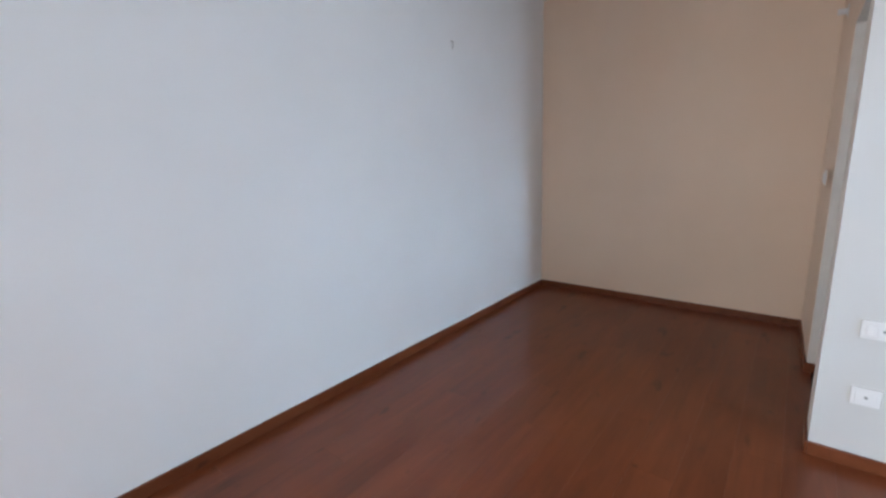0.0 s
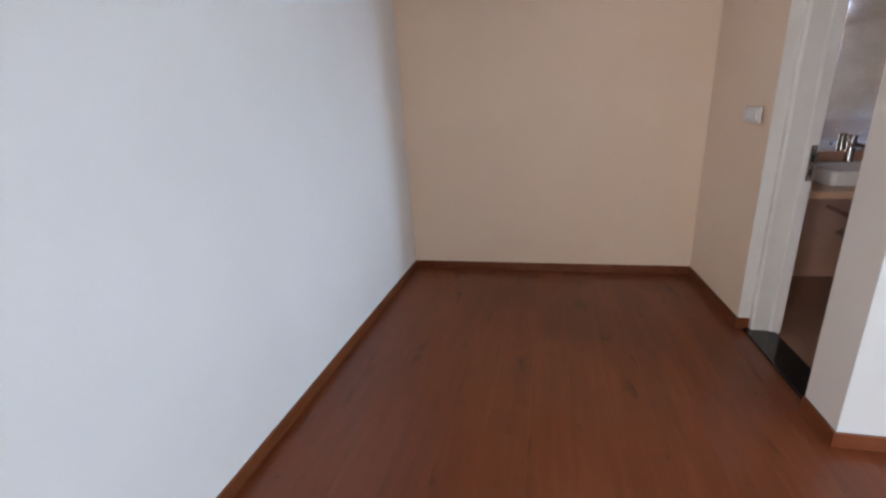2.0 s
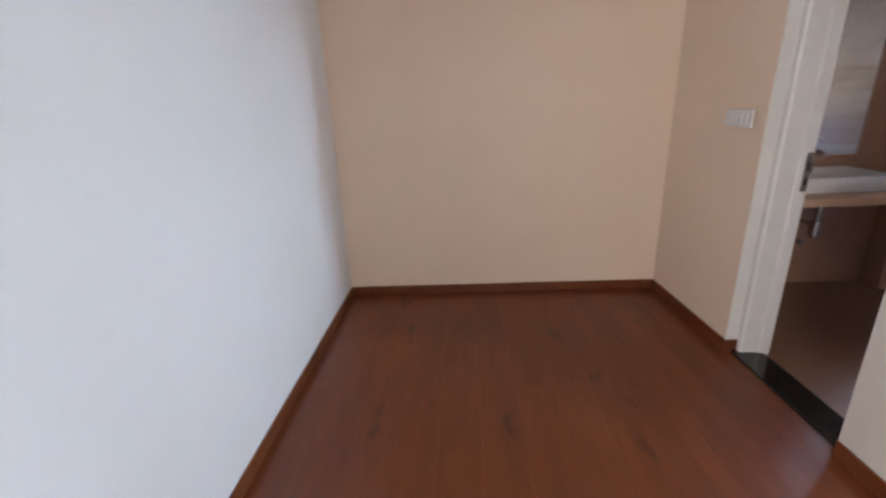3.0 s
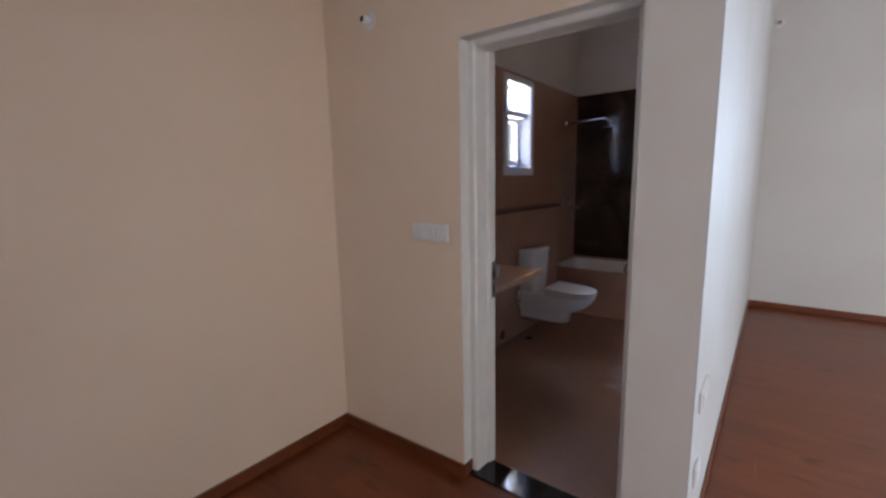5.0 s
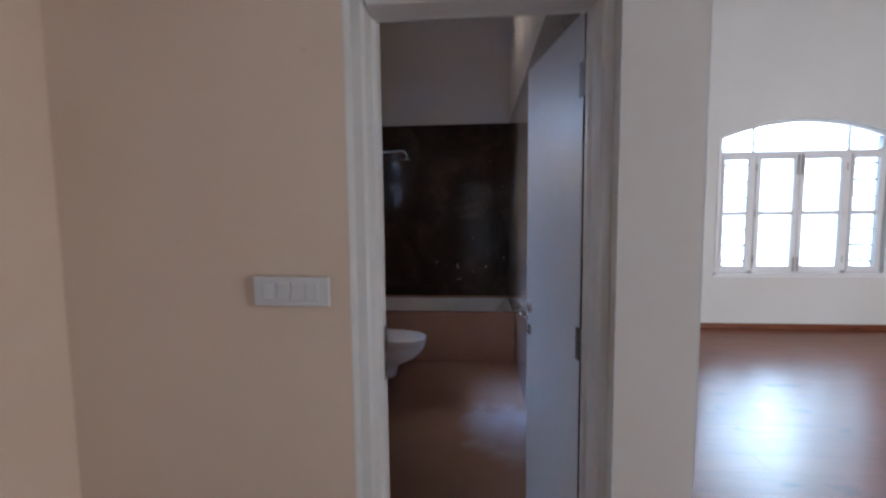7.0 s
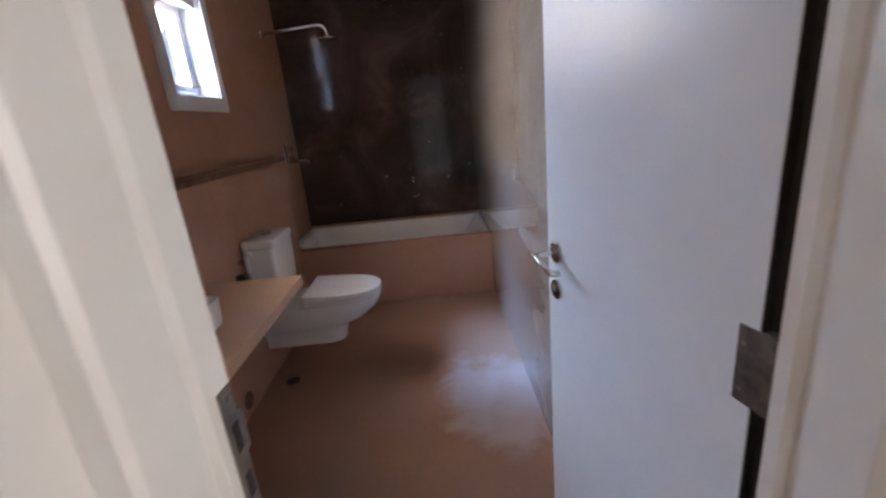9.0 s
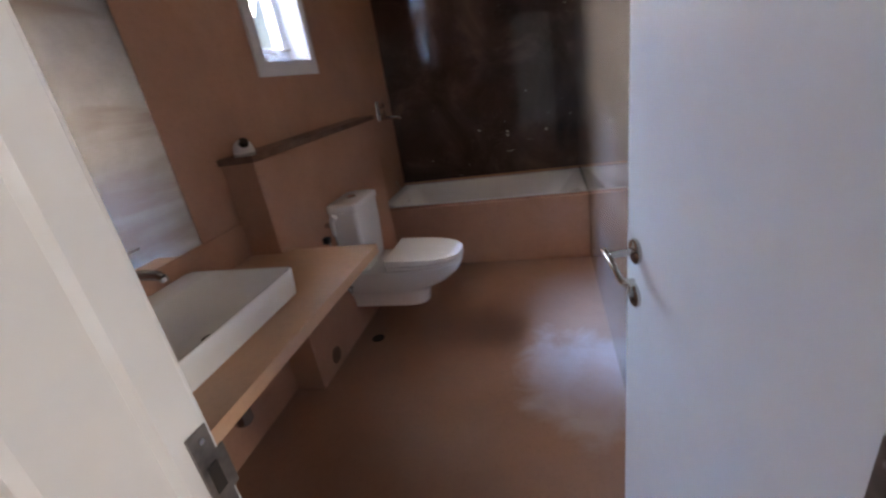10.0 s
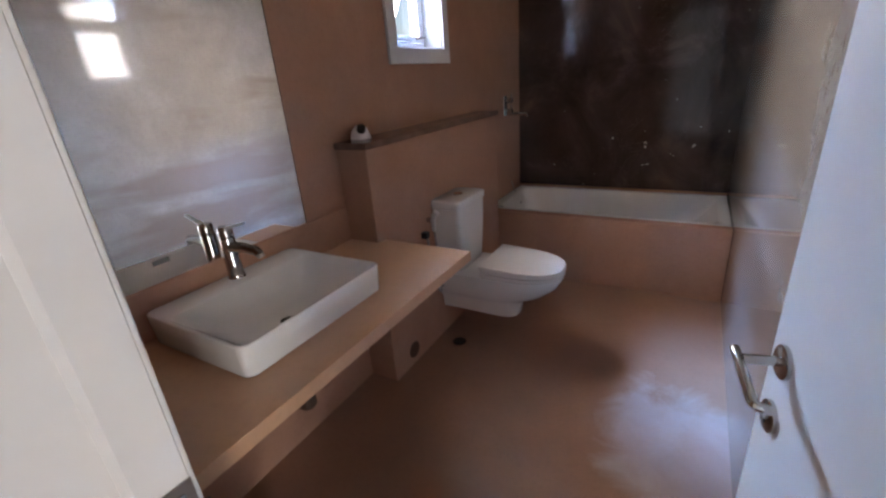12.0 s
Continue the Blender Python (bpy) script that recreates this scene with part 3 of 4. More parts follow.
part("transom", boxes((XO - 0.004, WY0 + 0.045, Z_T - 0.028, XI, WY1 - 0.045, Z_T + 0.028), bevel=0.003), M_UPVC, win)
part("bottom_rail", boxes((XO, WY0 + 0.045, WZ0, XI, WY1 - 0.045, WZ0 + 0.050), bevel=0.003), M_UPVC, win)
part("arch_head", arch_wall(bmesh.new(), XO, XI, WY0 + 0.002, WY1 - 0.002, lambda y: arch_z(y) - 0.001, lambda y: arch_z(y, 0.034)), M_UPVC, win)


def sash(y0, y1, label, stile=0.060, bar=True, parent=None):
    """A glazed leaf between y0 and y1 with one cross bar."""
    z0, z1 = WZ0 + 0.052, Z_T - 0.030
    xa, xb = XO - 0.012, XO + 0.032
    s = part("sash", boxes((xa, y0, z0, xb, y0 + stile, z1), (xa, y1 - stile, z0, xb, y1, z1), (xa, y0 + stile, z0, xb, y1 - stile, z0 + 0.055),
                           (xa, y0 + stile, z1 - 0.05, xb, y1 - stile, z1), (xa + 0.006, y0 + stile, 1.445, xb - 0.006, y1 - stile, 1.503), bevel=0.002), M_UPVC, win, label)
    for za, zb in ((z0 + 0.055, 1.445), (1.503, z1 - 0.05)):
        g = part("pane", boxes((xa + 0.016, y0 + stile, za, xa + 0.021, y1 - stile, zb)), M_GLASS, s)
        g.visible_shadow = False
    return s


yc = (WY0 + WY1) / 2 + 0.02
for y0, y1 in ((yc + 0.003, Y_M[0] - 0.030), (Y_M[1] + 0.030, yc - 0.003)):
    leaf = sash(y0, y1, "glazed casement leaf")
    edge = y0 + 0.022 if y0 > yc else y1 - 0.022
    for z0, z1 in ((WZ0 + 0.03, WZ0 + 0.22), (1.95, 2.20)):
        b = boxes((XO - 0.020, edge - 0.011, z0, XO - 0.012, edge + 0.011, z1), bevel=0.001)
        tube(b, [(XO - 0.026, edge, z0 + 0.01), (XO - 0.026, edge, z1 - 0.01)], 0.006, 8)
        part("bolt", b, M_STEEL, leaf, "grey steel tower bolt")
    hinge_y = y1 if y0 > yc else y0
    for z in (0.85, 1.42, 2.0):
        part("hinge", tube(bmesh.new(), [(XO - 0.014, hinge_y, z), (XO - 0.014, hinge_y, z + 0.09)], 0.009, 8), M_STEEL, leaf)
sash(Y_M[0] + 0.030, WY1 - 0.047, "narrow glazed side light", 0.034)
sash(WY0 + 0.047, Y_M[1] - 0.030, "narrow glazed side light", 0.032)
for y0, y1 in ((WY0 + 0.045, Y_M[1] - 0.012), (Y_M[1] + 0.012, Y_M[0] - 0.012), (Y_M[0] + 0.012, WY1 - 0.045)):
    g = part("arch_pane", arch_wall(bmesh.new(), XO + 0.025, XO + 0.030, y0, y1, lambda y: arch_z(y, 0.036), lambda y: Z_T + 0.028, 10), M_GLASS, win)
    g.visible_shadow = False
for k in range(7):
    z = WZ0 + 0.16 + k * 0.205
    for ya, yb in ((WY0 + 0.01, Y_M[1] - 0.02), (Y_M[0] + 0.02, WY1 - 0.01)):
        part("grille_bar", tube(bmesh.new(), [(EX + 0.155, ya, z), (EX + 0.155, yb, z)], 0.015, 8), M_GRILLE, win)

# ---- bathroom window ----
bwin = thing("window_2", "small white bathroom window with a deep reveal", "window", kind="structure")
TW = 0.078
for name, row in (("trim", (BWX0 - TW, BN - 0.016, BWZ0 - TW, BWX1 + 0.066, BN, BWZ0)), ("trim", (BWX0 - TW, BN - 0.016, BWZ0, BWX0, BN, BWZ1)),
                  ("trim", (BWX1, BN - 0.016, BWZ0, BWX1 + 0.066, BN, BWZ1)), ("trim", (BWX0 - TW, BN - 0.016, BWZ1, BWX1 + 0.066, BN, BWZ1 + 0.060))):
    part(name, boxes(row, bevel=0.002), M_UPVC, bwin)
lining = boxes((BWX0, BN, BWZ0, BWX0 + 0.006, 0.235, BWZ1), (BWX1 - 0.006, BN, BWZ0, BWX1, 0.235, BWZ1), (BWX0 + 0.006, BN, BWZ0, BWX1 - 0.006, 0.235, BWZ0 + 0.006),
               (BWX0 + 0.006, BN, BWZ1 - 0.006, BWX1 - 0.006, 0.235, BWZ1))
part("lining", lining, M_UPVC, bwin)
YB = 0.14
fr = boxes((BWX0 + 0.006, YB, BWZ0 + 0.006, BWX0 + 0.036, YB + 0.05, BWZ1 - 0.006), (BWX1 - 0.036, YB, BWZ0 + 0.006, BWX1 - 0.006, YB + 0.05, BWZ1 - 0.006),
           (BWX0 + 0.036, YB, BWZ0 + 0.006, BWX1 - 0.036, YB + 0.05, BWZ0 + 0.036), (BWX0 + 0.036, YB, BWZ1 - 0.036, BWX1 - 0.036, YB + 0.05, BWZ1 - 0.006))
part("window_frame", fr, M_UPVC, bwin)
part("transom", boxes((BWX0 + 0.006, BN + 0.02, 2.155, BWX1 - 0.006, YB + 0.052, 2.205), bevel=0.002), M_UPVC, bwin)
p = part("pane", boxes((BWX0 + 0.036, YB + 0.02, 2.205, BWX1 - 0.036, YB + 0.025, BWZ1 - 0.036)), M_GLASS, bwin)
p.visible_shadow = False
cas = boxes((BWX0 + 0.038, YB - 0.012, BWZ0 + 0.038, BWX0 + 0.078, YB + 0.03, 2.153), (BWX1 - 0.078, YB - 0.012, BWZ0 + 0.038, BWX1 - 0.038, YB + 0.03, 2.153),
            (BWX0 + 0.078, YB - 0.012, BWZ0 + 0.038, BWX1 - 0.078, YB + 0.03, BWZ0 + 0.078), (BWX0 + 0.078, YB - 0.012, 2.113, BWX1 - 0.078, YB + 0.03, 2.153), bevel=0.002)
casement = part("casement", cas, M_UPVC, bwin)
p = part("pane", boxes((BWX0 + 0.078, YB + 0.008, BWZ0 + 0.078, BWX1 - 0.078, YB + 0.013, 2.113)), M_GLASS, casement)
p.visible_shadow = False
stay = tube(bmesh.new(), [(BWX1 - 0.058, YB - 0.014, BWZ0 + 0.07), (BWX1 - 0.058, YB - 0.040, BWZ0 + 0.072), (BWX1 - 0.16, YB - 0.044, BWZ0 + 0.060)], 0.007, 10)
part("window_handle", stay, M_STEEL, casement, "grey metal window catch", True)
part("window_stay", tube(bmesh.new(), [(BWX0 + 0.10, YB - 0.018, BWZ0 + 0.050), (BWX0 + 0.24, YB - 0.022, BWZ0 + 0.046), (BWX0 + 0.30, YB - 0.020, BWZ0 + 0.050)], 0.006, 8), M_STEEL, casement, "thin metal casement stay", True)

# ---- bathroom: ledge, shelf, counter, mirror ----
LX0, LX1, LY = 3.918, 5.355, -0.147
structure("ledge_wall", boxes((LX0, LY, 0, LX1, BN, 1.228), bevel=0.006), M_PLASTER, "boxed-out brown plaster half wall behind toilet", "half wall")
shelf = tagged(new("stone_shelf", mesh_of("stone_shelf", boxes((LX0 - 0.015, LY - 0.014, 1.229, LX1 + 0.01, BN - 0.001, 1.258), bevel=0.003), M_SHELF)),
               "narrow dark brown stone shelf on a plaster half wall", "shelf")

counter_bm = boxes((WXB + 0.006, -0.602, 0.757, LX0 - 0.002, BN - 0.001, 0.800), (LX0 - 0.002, -0.602, 0.757, 3.965, LY - 0.002, 0.800))
bmesh.ops.remove_doubles(counter_bm, verts=counter_bm.verts, dist=0.0005)
counter = tagged(new("vanity_counter", mesh_of("vanity_counter", counter_bm, M_COUNTER)), "sand-coloured polished cement vanity counter", "counter")
part("backsplash", boxes((WXB + 0.006, BN - 0.009, 0.801, LX0 - 0.003, BN - 0.001, 0.963), bevel=0.002), M_PLASTER, counter, "low cement backsplash")

mir = thing("mirror", "large frameless wall mirror above the vanity", "mirror")
part("glass", boxes((WXB + 0.03, BN - 0.008, 0.966, 3.660, BN - 0.001, 2.10), bevel=0.001), M_MIRROR, mir)
part("edge_sealant", boxes((3.660, BN - 0.006, 0.966, 3.665, BN - 0.001, 2.10)), M_BLACK, mir, "dark sealant edge")

part("grey_mark", boxes((3.049, BN - 0.0088, 1.021, 3.100, BN - 0.0081, 1.037)), M_SLOT, mir, "small grey rectangle")

# basin
BX0, BX1, BY0, BY1, BZ0, BZ1 = 2.972, 3.545, -0.460, 0.004, 0.801, 0.900
basin = thing("wash_basin", "white rectangular ceramic vessel basin on the vanity counter", "basin")
rings = []
for inset, z, r in ((0.010, BZ0, 0.03), (0.005, BZ0 + 0.003, 0.032), (0.002, BZ0 + 0.05, 0.032), (0.0, BZ1 - 0.004, 0.032), (0.002, BZ1 - 0.001, 0.031), (0.005, BZ1, 0.030)):
    rings.append(rounded_rect(BX0 + inset, BY0 + inset, BX1 - inset, BY1 - inset, z, r))
for inset, front, back, z, r in ((0.010, 0.010, 0.108, 0.0008, 0.026), (0.014, 0.013, 0.112, 0.004, 0.028), (0.034, 0.022, 0.135, 0.028, 0.036), (0.064, 0.034, 0.165, 0.052, 0.044),
                                 (0.105, 0.050, 0.200, 0.070, 0.050), (0.155, 0.072, 0.235, 0.0795, 0.045), (0.18, 0.088, 0.255, 0.081, 0.035)):
    rings.append(rounded_rect(BX0 + inset, BY0 + front, BX1 - inset, BY1 - back, BZ1 - z, r))
part("bowl", loft(bmesh.new(), rings), M_CERAMIC, basin, smooth=True)
drain_bm = tube(bmesh.new(), [(3.215, -0.330, BZ1 - 0.0812), (3.215, -0.330, BZ1 - 0.0785)], [0.024, 0.021], 20)
waste = part("waste", drain_bm, M_CHROME, basin, "chrome basin waste", True)
part("waste_hole", tube(bmesh.new(), [(3.215, -0.330, BZ1 - 0.0790), (3.215, -0.330, BZ1 - 0.0778)], 0.015, 16), M_HOLE, waste)

# tap
tap = thing("basin_mixer_tap", "chrome square pillar basin mixer with lever", "tap")
TX, TY = 3.268, -0.040
part("body", tube(bmesh.new(), [(TX, TY, BZ1 + 0.004), (TX, TY, BZ1 + 0.02), (TX, TY, BZ1 + 0.140), (TX, TY, BZ1 + 0.146)], [0.029, 0.0255, 0.026, 0.024], 20), M_CHROME, tap, smooth=True)
part("base_ring", tube(bmesh.new(), [(TX, TY, BZ1 - 0.001), (TX, TY, BZ1 + 0.006)], [0.030, 0.027], 20), M_CHROME, tap, smooth=True)
spout = bmesh.new()
tube(spout, [(TX, TY - 0.012, BZ1 + 0.112), (TX + 0.004, TY - 0.07, BZ1 + 0.116), (TX + 0.008, TY - 0.128, BZ1 + 0.110), (TX + 0.009, TY - 0.142, BZ1 + 0.100)],
     [0.020, 0.017, 0.016, 0.0145], 14)
sp = part("spout", spout, M_CHROME, tap, smooth=True)
part("aerator", tube(bmesh.new(), [(TX + 0.009, TY - 0.142, BZ1 + 0.100), (TX + 0.010, TY - 0.147, BZ1 + 0.088)], [0.0125, 0.011], 14), M_STEEL, sp, smooth=True)
part("cartridge", tube(bmesh.new(), [(TX, TY, BZ1 + 0.146), (TX, TY, BZ1 + 0.150), (TX, TY, BZ1 + 0.178), (TX, TY, BZ1 + 0.184)], [0.020, 0.0245, 0.0245, 0.020], 18), M_CHROME, tap, smooth=True)
lever_bm = bmesh.new()
loft(lever_bm, [[Vector((TX + a + sx * w, TY - d, BZ1 + z + sz * 0.004)) for sx, sz in ((-1, -1), (1, -1), (1, 1), (-1, 1))]
                for a, d, z, w in ((0, -0.004, 0.176, 0.011), (0.002, 0.04, 0.186, 0.009), (0.004, 0.105, 0.204, 0.007))])
bmesh.ops.bevel(lever_bm, geom=lever_bm.edges[:], offset=0.002, segments=2, affect='EDGES')
part("lever", lever_bm, M_STEEL, tap, smooth=True)

# plumbing under the counter
valve = thing("angle_valve", "small brass and chrome angle valve below the counter", "valve")
part("body", tube(bmesh.new(), [(3.345, BN - 0.001, 0.36), (3.345, BN - 0.075, 0.36)], [0.016, 0.013], 14), M_CHROME, valve, smooth=True)
part("outlet", tube(bmesh.new(), [(3.345, BN - 0.045, 0.355), (3.345, BN - 0.045, 0.40)], 0.009, 12), M_BRASS, valve, smooth=True)
part("knob", tube(bmesh.new(), [(3.345, BN - 0.075, 0.36), (3.345, BN - 0.11, 0.36)], [0.019, 0.021], 10), M_CHROME, valve, smooth=True)
trap = thing("basin_waste_pipe", "chrome bottle trap below the basin", "waste pipe")
part("tailpipe", tube(bmesh.new(), [(3.215, -0.330, 0.756), (3.215, -0.330, 0.60)], 0.016, 14), M_CHROME, trap, smooth=True)
part("bottle", tube(bmesh.new(), [(3.215, -0.330, 0.60), (3.215, -0.330, 0.595), (3.215, -0.330, 0.49), (3.215, -0.330, 0.48)], [0.02, 0.032, 0.032, 0.024], 18), M_CHROME, trap, smooth=True)
part("outlet", tube(bmesh.new(), [(3.215, -0.330, 0.56), (3.245, BN - 0.001, 0.56)], 0.015, 14), M_CHROME, trap, smooth=True)

# fitting on the shelf
dome = thing("shelf_dome", "white plastic dome fitting with a dark opening", "fitting")
DX, DYY, DZ0 = 4.035, -0.030, 1.259
prof = [(0.046, 0.0), (0.046, 0.008), (0.042, 0.026), (0.034, 0.044), (0.018, 0.058), (0.004, 0.062)]
part("shell", loft(bmesh.new(), [[Vector((DX + r * math.cos(a), DYY + r * math.sin(a), DZ0 + z)) for a in (2 * math.pi * k / 24 for k in range(24))] for r, z in prof]), M_PLASTIC, dome, smooth=True)
part("opening", tube(bmesh.new(), [(DX - 0.014, DYY - 0.018, DZ0 + 0.036), (DX - 0.028, DYY - 0.034, DZ0 + 0.054)], [0.021, 0.019], 18), M_HOLE, dome, "dark round opening", True)

# ---- toilet ----
CX = 4.560
wc = thing("toilet", "white wall-hung ceramic toilet with a close-coupled cistern", "toilet")
body = [d_shape(CX, LY, w, l, z, square=s) for w, l, z, s in
        ((0.084, 0.450, 0.178, 0.80), (0.092, 0.460, 0.185, 0.80), (0.098, 0.468, 0.23, 0.76), (0.108, 0.48, 0.268, 0.66), (0.128, 0.525, 0.296, 0.50),
         (0.155, 0.605, 0.330, 0.44), (0.172, 0.675, 0.390, 0.46), (0.179, 0.700, 0.438, 0.48), (0.179, 0.700, 0.451, 0.48), (0.172, 0.692, 0.4545, 0.48))]
part("bowl", loft(bmesh.new(), body), M_CERAMIC, wc, smooth=True)
SB = LY - 0.285
part("seat", loft(bmesh.new(), [d_shape(CX, SB, w, l, z, square=0.34) for w, l, z in ((0.174, 0.412, 0.4555), (0.181, 0.421, 0.460), (0.181, 0.421, 0.478), (0.178, 0.418, 0.480))]), M_LID, wc, smooth=True)
lid_rings = [d_shape(CX, SB, w, l, z, square=0.34) for w, l, z in
             ((0.178, 0.417, 0.482), (0.182, 0.422, 0.485), (0.182, 0.422, 0.500), (0.179, 0.418, 0.505), (0.168, 0.403, 0.507), (0.08, 0.30, 0.508))]
for ring in lid_rings[2:]:
    for v in ring:
        v.z += 0.020 * max(0.0, (v.y - (SB - 0.422)) / 0.422)
part("lid", loft(bmesh.new(), lid_rings), M_LID, wc, smooth=True)
for dx in (-0.08, 0.08):
    part("lid_hinge", tube(bmesh.new(), [(CX + dx - 0.022, SB + 0.012, 0.467), (CX + dx + 0.022, SB + 0.012, 0.467)], 0.013, 12), M_LID, wc, smooth=True)
cistern = part("cistern", loft(bmesh.new(), [rounded_rect(CX - w, LY - d, CX + w, LY - 0.001, z, r) for w, d, z, r in
                                             ((0.135, 0.160, 0.4555, 0.03), (0.150, 0.166, 0.48, 0.03), (0.166, 0.174, 0.68, 0.03), (0.170, 0.176, 0.826, 0.03))]), M_CERAMIC, wc, smooth=True)
clid = part("cistern_lid", loft(bmesh.new(), [rounded_rect(CX - w, LY - d, CX + w, LY - 0.001, z, 0.03) for w, d, z in
                                               ((0.170, 0.176, 0.8275), (0.176, 0.183, 0.831), (0.176, 0.183, 0.860), (0.170, 0.177, 0.868), (0.150, 0.160, 0.871))]), M_CERAMIC, cistern, smooth=True)
part("flush_button", tube(bmesh.new(), [(CX, LY - 0.09, 0.870), (CX, LY - 0.09, 0.878), (CX, LY - 0.09, 0.880)], [0.026, 0.026, 0.022], 20), M_CHROME, cistern, "round chrome flush button", True)

spray = thing("bidet_spray", "white hand bidet spray in a wall holder", "bidet spray")
part("valve", boxes((4.275, LY - 0.035, 0.690, 4.312, LY - 0.0005, 0.725), bevel=0.004), M_BLACK, spray, "black wall valve")
part("holder", tube(bmesh.new(), [(4.352, LY - 0.0005, 0.775), (4.352, LY - 0.03, 0.775)], 0.014, 12), M_CHROME, spray, smooth=True)
part("handle", tube(bmesh.new(), [(4.352, LY - 0.040, 0.715), (4.352, LY - 0.040, 0.775), (4.354, LY - 0.044, 0.80), (4.356, LY - 0.062, 0.822)], [0.010, 0.013, 0.015, 0.018], 12), M_PLASTIC, spray, smooth=True)
part("hose", tube(bmesh.new(), [*arc((4.352, LY - 0.040, 0.715), (4.33, LY - 0.07, 0.36), (4.37, LY - 0.05, 0.45), 8), *arc((4.32, LY - 0.07, 0.36), (4.294, LY - 0.03, 0.69), (4.285, LY - 0.06, 0.38), 8)], 0.0055, 8), M_STEEL, spray, smooth=True)
supply = thing("toilet_hose", "black flexible supply hose beside the toilet", "hose")
part("hose", tube(bmesh.new(), [(4.40, LY - 0.002, 0.36), *arc((4.40, LY - 0.04, 0.36), (4.455, LY - 0.05, 0.50), (4.47, LY - 0.09, 0.34), 8)], 0.008, 10), M_BLACK, supply, smooth=True)

gully = thing("floor_drain", "open round floor drain in the cement floor", "drain")
part("ring", tube(bmesh.new(), [(4.385, -0.278, 0.0005), (4.385, -0.278, 0.0035)], [0.040, 0.038], 24), M_HOLE, gully, smooth=True)
part("hole", tube(bmesh.new(), [(4.385, -0.278, 0.0030), (4.385, -0.278, 0.0045)], 0.036, 24), M_HOLE, gully)
patch = thing("capped_outlet", "round plastered outlet cap low on the half wall", "outlet cap")
part("cap", tube(bmesh.new(), [(4.10, LY + 0.0005, 0.090), (4.10, LY - 0.004, 0.090)], [0.048, 0.044], 24), polished_plaster("dark_patch_plaster", (0.12, 0.066, 0.045), (0.16, 0.09, 0.062), (0.19, 0.11, 0.078)), patch, smooth=True)

# ---- bathtub ----
TUB_X, TUB_Z = 5.440, 0.502
structure("tub_apron", boxes((TUB_X, SYB + 0.001, 0.0, TUB_X + 0.075, BN - 0.001, TUB_Z), bevel=0.006), M_PLASTER, "brown polished plaster tub front", "tub front")
tub = thing("bathtub", "white enamel built-in bathtub behind a plaster front", "bathtub")
tx0, tx1, ty0, ty1 = TUB_X + 0.076, BE - 0.002, SYB + 0.004, BN - 0.004
rings = [rounded_rect(tx0 + d, ty0 + d, tx1 - d, ty1 - d, z, 0.02, 8) for d, z in ((0, 0.10), (0, TUB_Z - 0.012), (0.003, TUB_Z - 0.006))]
for inset, south, z, r in ((0.05, 0.060, TUB_Z - 0.007, 0.09), (0.062, 0.075, TUB_Z - 0.020, 0.10), (0.078, 0.145, 0.40, 0.13), (0.095, 0.225, 0.30, 0.15),
                           (0.125, 0.305, 0.20, 0.15), (0.165, 0.365, 0.155, 0.14), (0.24, 0.44, 0.145, 0.10)):
    rings.append(rounded_rect(tx0 + inset, ty0 + south, tx1 - inset, ty1 - inset * 1.2, z, r, 8))
part("shell", loft(bmesh.new(), rings), M_CERAMIC, tub, smooth=True)
part("tub_waste", tube(bmesh.new(), [(5.82, -0.42, 0.1455), (5.82, -0.42, 0.149)], [0.03, 0.026], 18), M_CHROME, tub, smooth=True)
structure("trim_tub_edge", boxes((BE - 0.014, SYB + 0.002, TUB_Z - 0.004, BE - 0.0005, BN - 0.002, TUB_Z + 0.016), bevel=0.003), M_PLASTER, "thin plaster strip between tub and marble", "trim")

# ---- shower and mixer ----
shower = thing("overhead_shower", "chrome overhead rain shower on a bent wall arm", "shower")
SX, SZ = 5.930, 2.185
part("flange", tube(bmesh.new(), [(SX, BN - 0.0005, SZ), (SX, BN - 0.012, SZ)], [0.032, 0.026], 20), M_CHROME, shower, smooth=True)
part("arm", tube(bmesh.new(), [(SX, BN - 0.006, SZ), (SX, -0.12, SZ + 0.010), (SX, -0.39, SZ + 0.026), *arc((SX, -0.41, SZ + 0.027), (SX, -0.495, SZ - 0.045), (SX, -0.495, SZ + 0.032), 7)], 0.0115, 12), M_CHROME, shower, smooth=True)
part("head", tube(bmesh.new(), [(SX, -0.495, SZ - 0.045), (SX, -0.495, SZ - 0.065), (SX, -0.495, SZ - 0.072), (SX, -0.495, SZ - 0.082), (SX, -0.495, SZ - 0.086)], [0.017, 0.019, 0.075, 0.076, 0.070], 28), M_CHROME, shower, smooth=True)
mixer = thing("bath_mixer", "chrome wall-mounted bath mixer with two knobs and spout", "mixer tap")
MX = 5.945
part("plate", boxes((MX - 0.035, BN - 0.010, 1.165, MX + 0.035, BN - 0.0005, 1.325), bevel=0.004), M_CHROME, mixer)
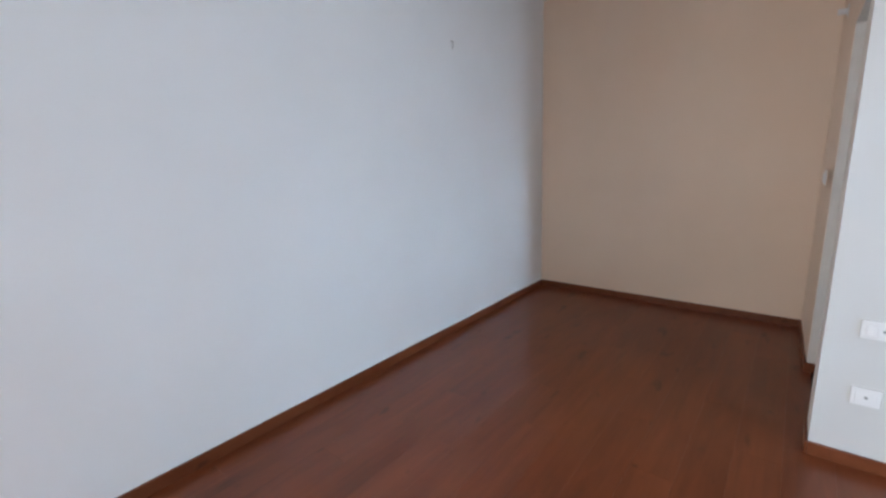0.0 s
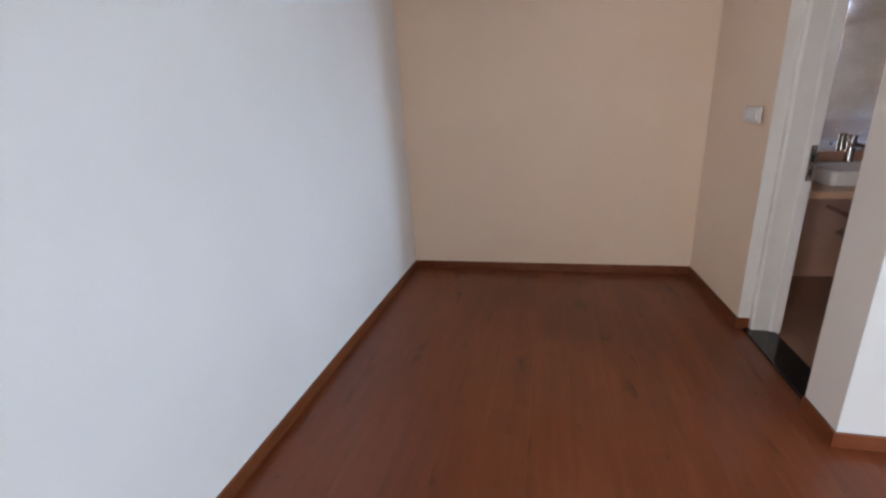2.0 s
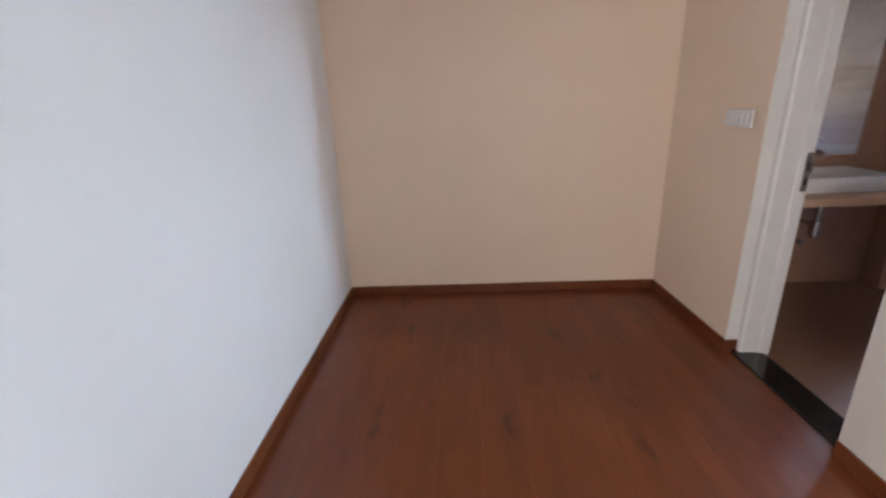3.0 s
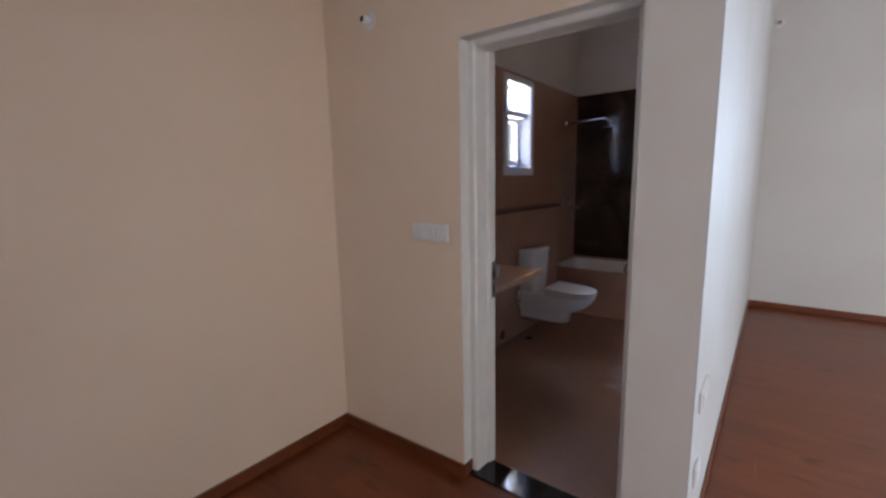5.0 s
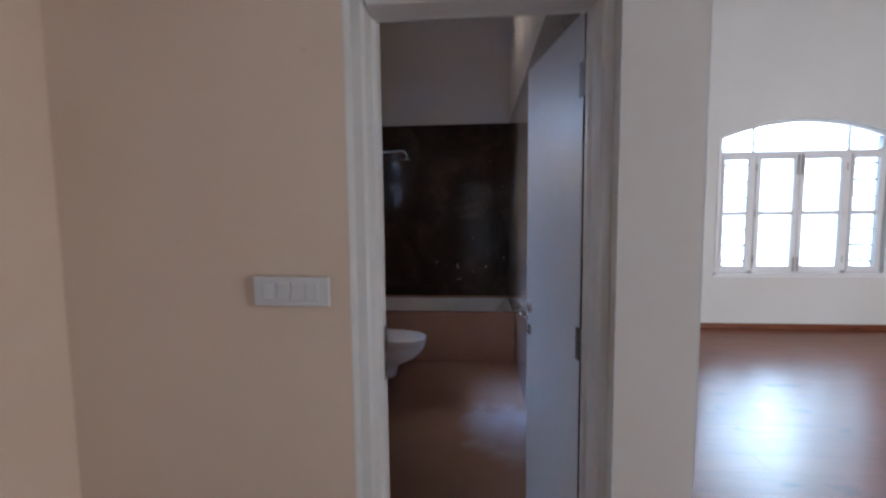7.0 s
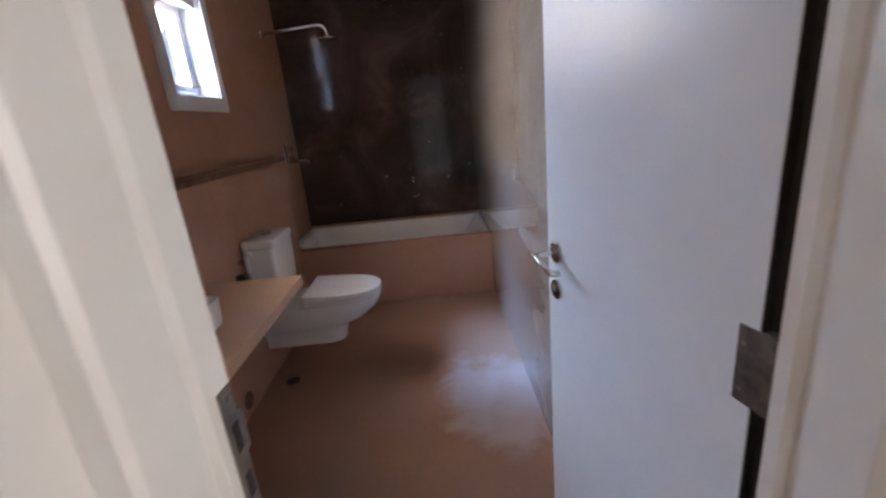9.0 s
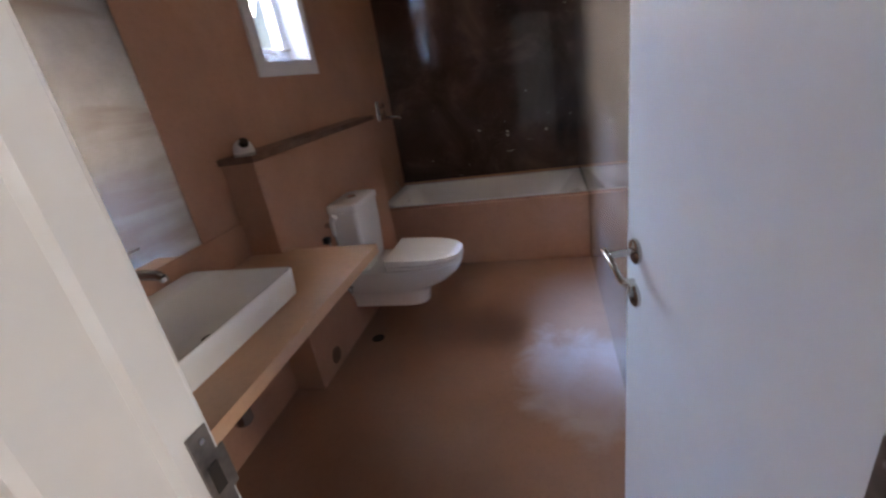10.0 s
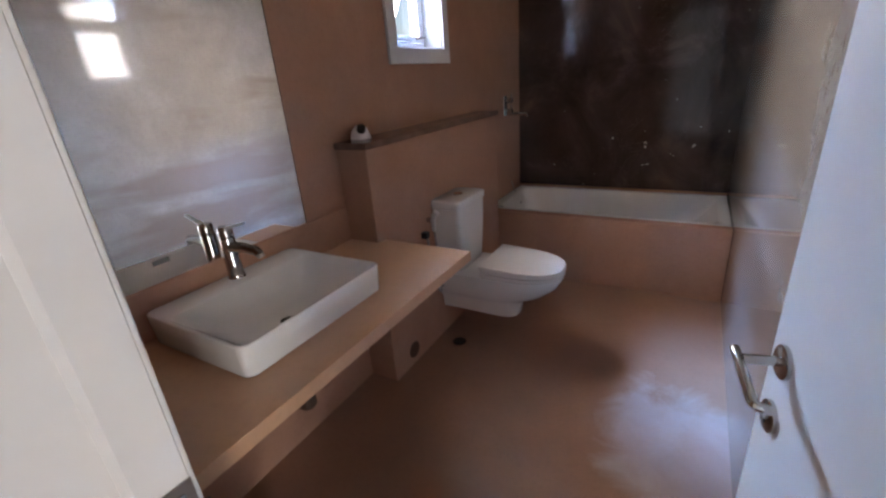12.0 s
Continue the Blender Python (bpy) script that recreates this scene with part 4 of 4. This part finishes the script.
for z in (1.20, 1.285):
    k = part("knob", tube(bmesh.new(), [(MX, BN - 0.008, z), (MX, BN - 0.040, z), (MX, BN - 0.065, z)], [0.016, 0.020, 0.023], 16), M_CHROME, mixer, smooth=True)
    part("knob_lever", boxes((MX - 0.006, BN - 0.062, z, MX + 0.006, BN - 0.052, z + 0.05), bevel=0.002), M_CHROME, k)
part("spout", tube(bmesh.new(), [(MX + 0.09, BN - 0.0005, 1.175), (MX + 0.09, BN - 0.15, 1.170), (MX + 0.09, BN - 0.165, 1.150)], [0.016, 0.014, 0.013], 14), M_CHROME, mixer, smooth=True)
plug = thing("tub_plug_chain", "black tub plug hanging on its chain", "plug")
part("chain", tube(bmesh.new(), [(6.03, BN - 0.014, 0.60), (6.03, BN - 0.05, 0.50), (6.04, BN - 0.075, 0.44)], 0.004, 8), M_STEEL, plug, smooth=True)
part("stopper", tube(bmesh.new(), [(6.04, BN - 0.075, 0.44), (6.042, BN - 0.080, 0.40), (6.043, BN - 0.082, 0.39)], [0.008, 0.020, 0.018], 14), M_BLACK, plug, smooth=True)

# ---- floor planks, last ----
PW, PL, GAP = 0.192, 1.28, 0.0002
plank_meshes = {}


def plank_mesh(w, l):
    key = (round(w, 3), round(l, 3))
    if key not in plank_meshes:
        bm = bmesh.new()
        e = 0.0003
        loft(bm, [[Vector((x, y, z)) for x, y in ((a, a), (key[0] - a, a), (key[0] - a, key[1] - a), (a, key[1] - a))] for a, z in ((GAP / 2, -0.010), (GAP / 2, -e), (GAP / 2 + e, 0.0))], False, True)
        plank_meshes[key] = mesh_of("plank", bm, M_PLANK)
    return plank_meshes[key]


def lay(x, w, y_from, y_to, shift):
    """One row of planks along y."""
    y = ROOM_S - shift
    while y < y_to - 0.01:
        a, b = max(y, y_from), min(y + PL, y_to)
        if b - a > 0.02:
            p = new("plank", plank_mesh(w, b - a))
            p.location = (x, a, 0)
            p.parent = floor
        y += PL


for column in range(math.ceil(EX / PW)):
    x = column * PW
    w, shift = min(PW, EX - x), (column * 0.43) % PL
    if x + w <= WX:
        lay(x, w, ROOM_S, 0.0, shift)
    else:
        lay(x, w, ROOM_S, SY, shift)
        if x < WX:
            lay(x, 2.420 - x, SY, 0.0, shift)
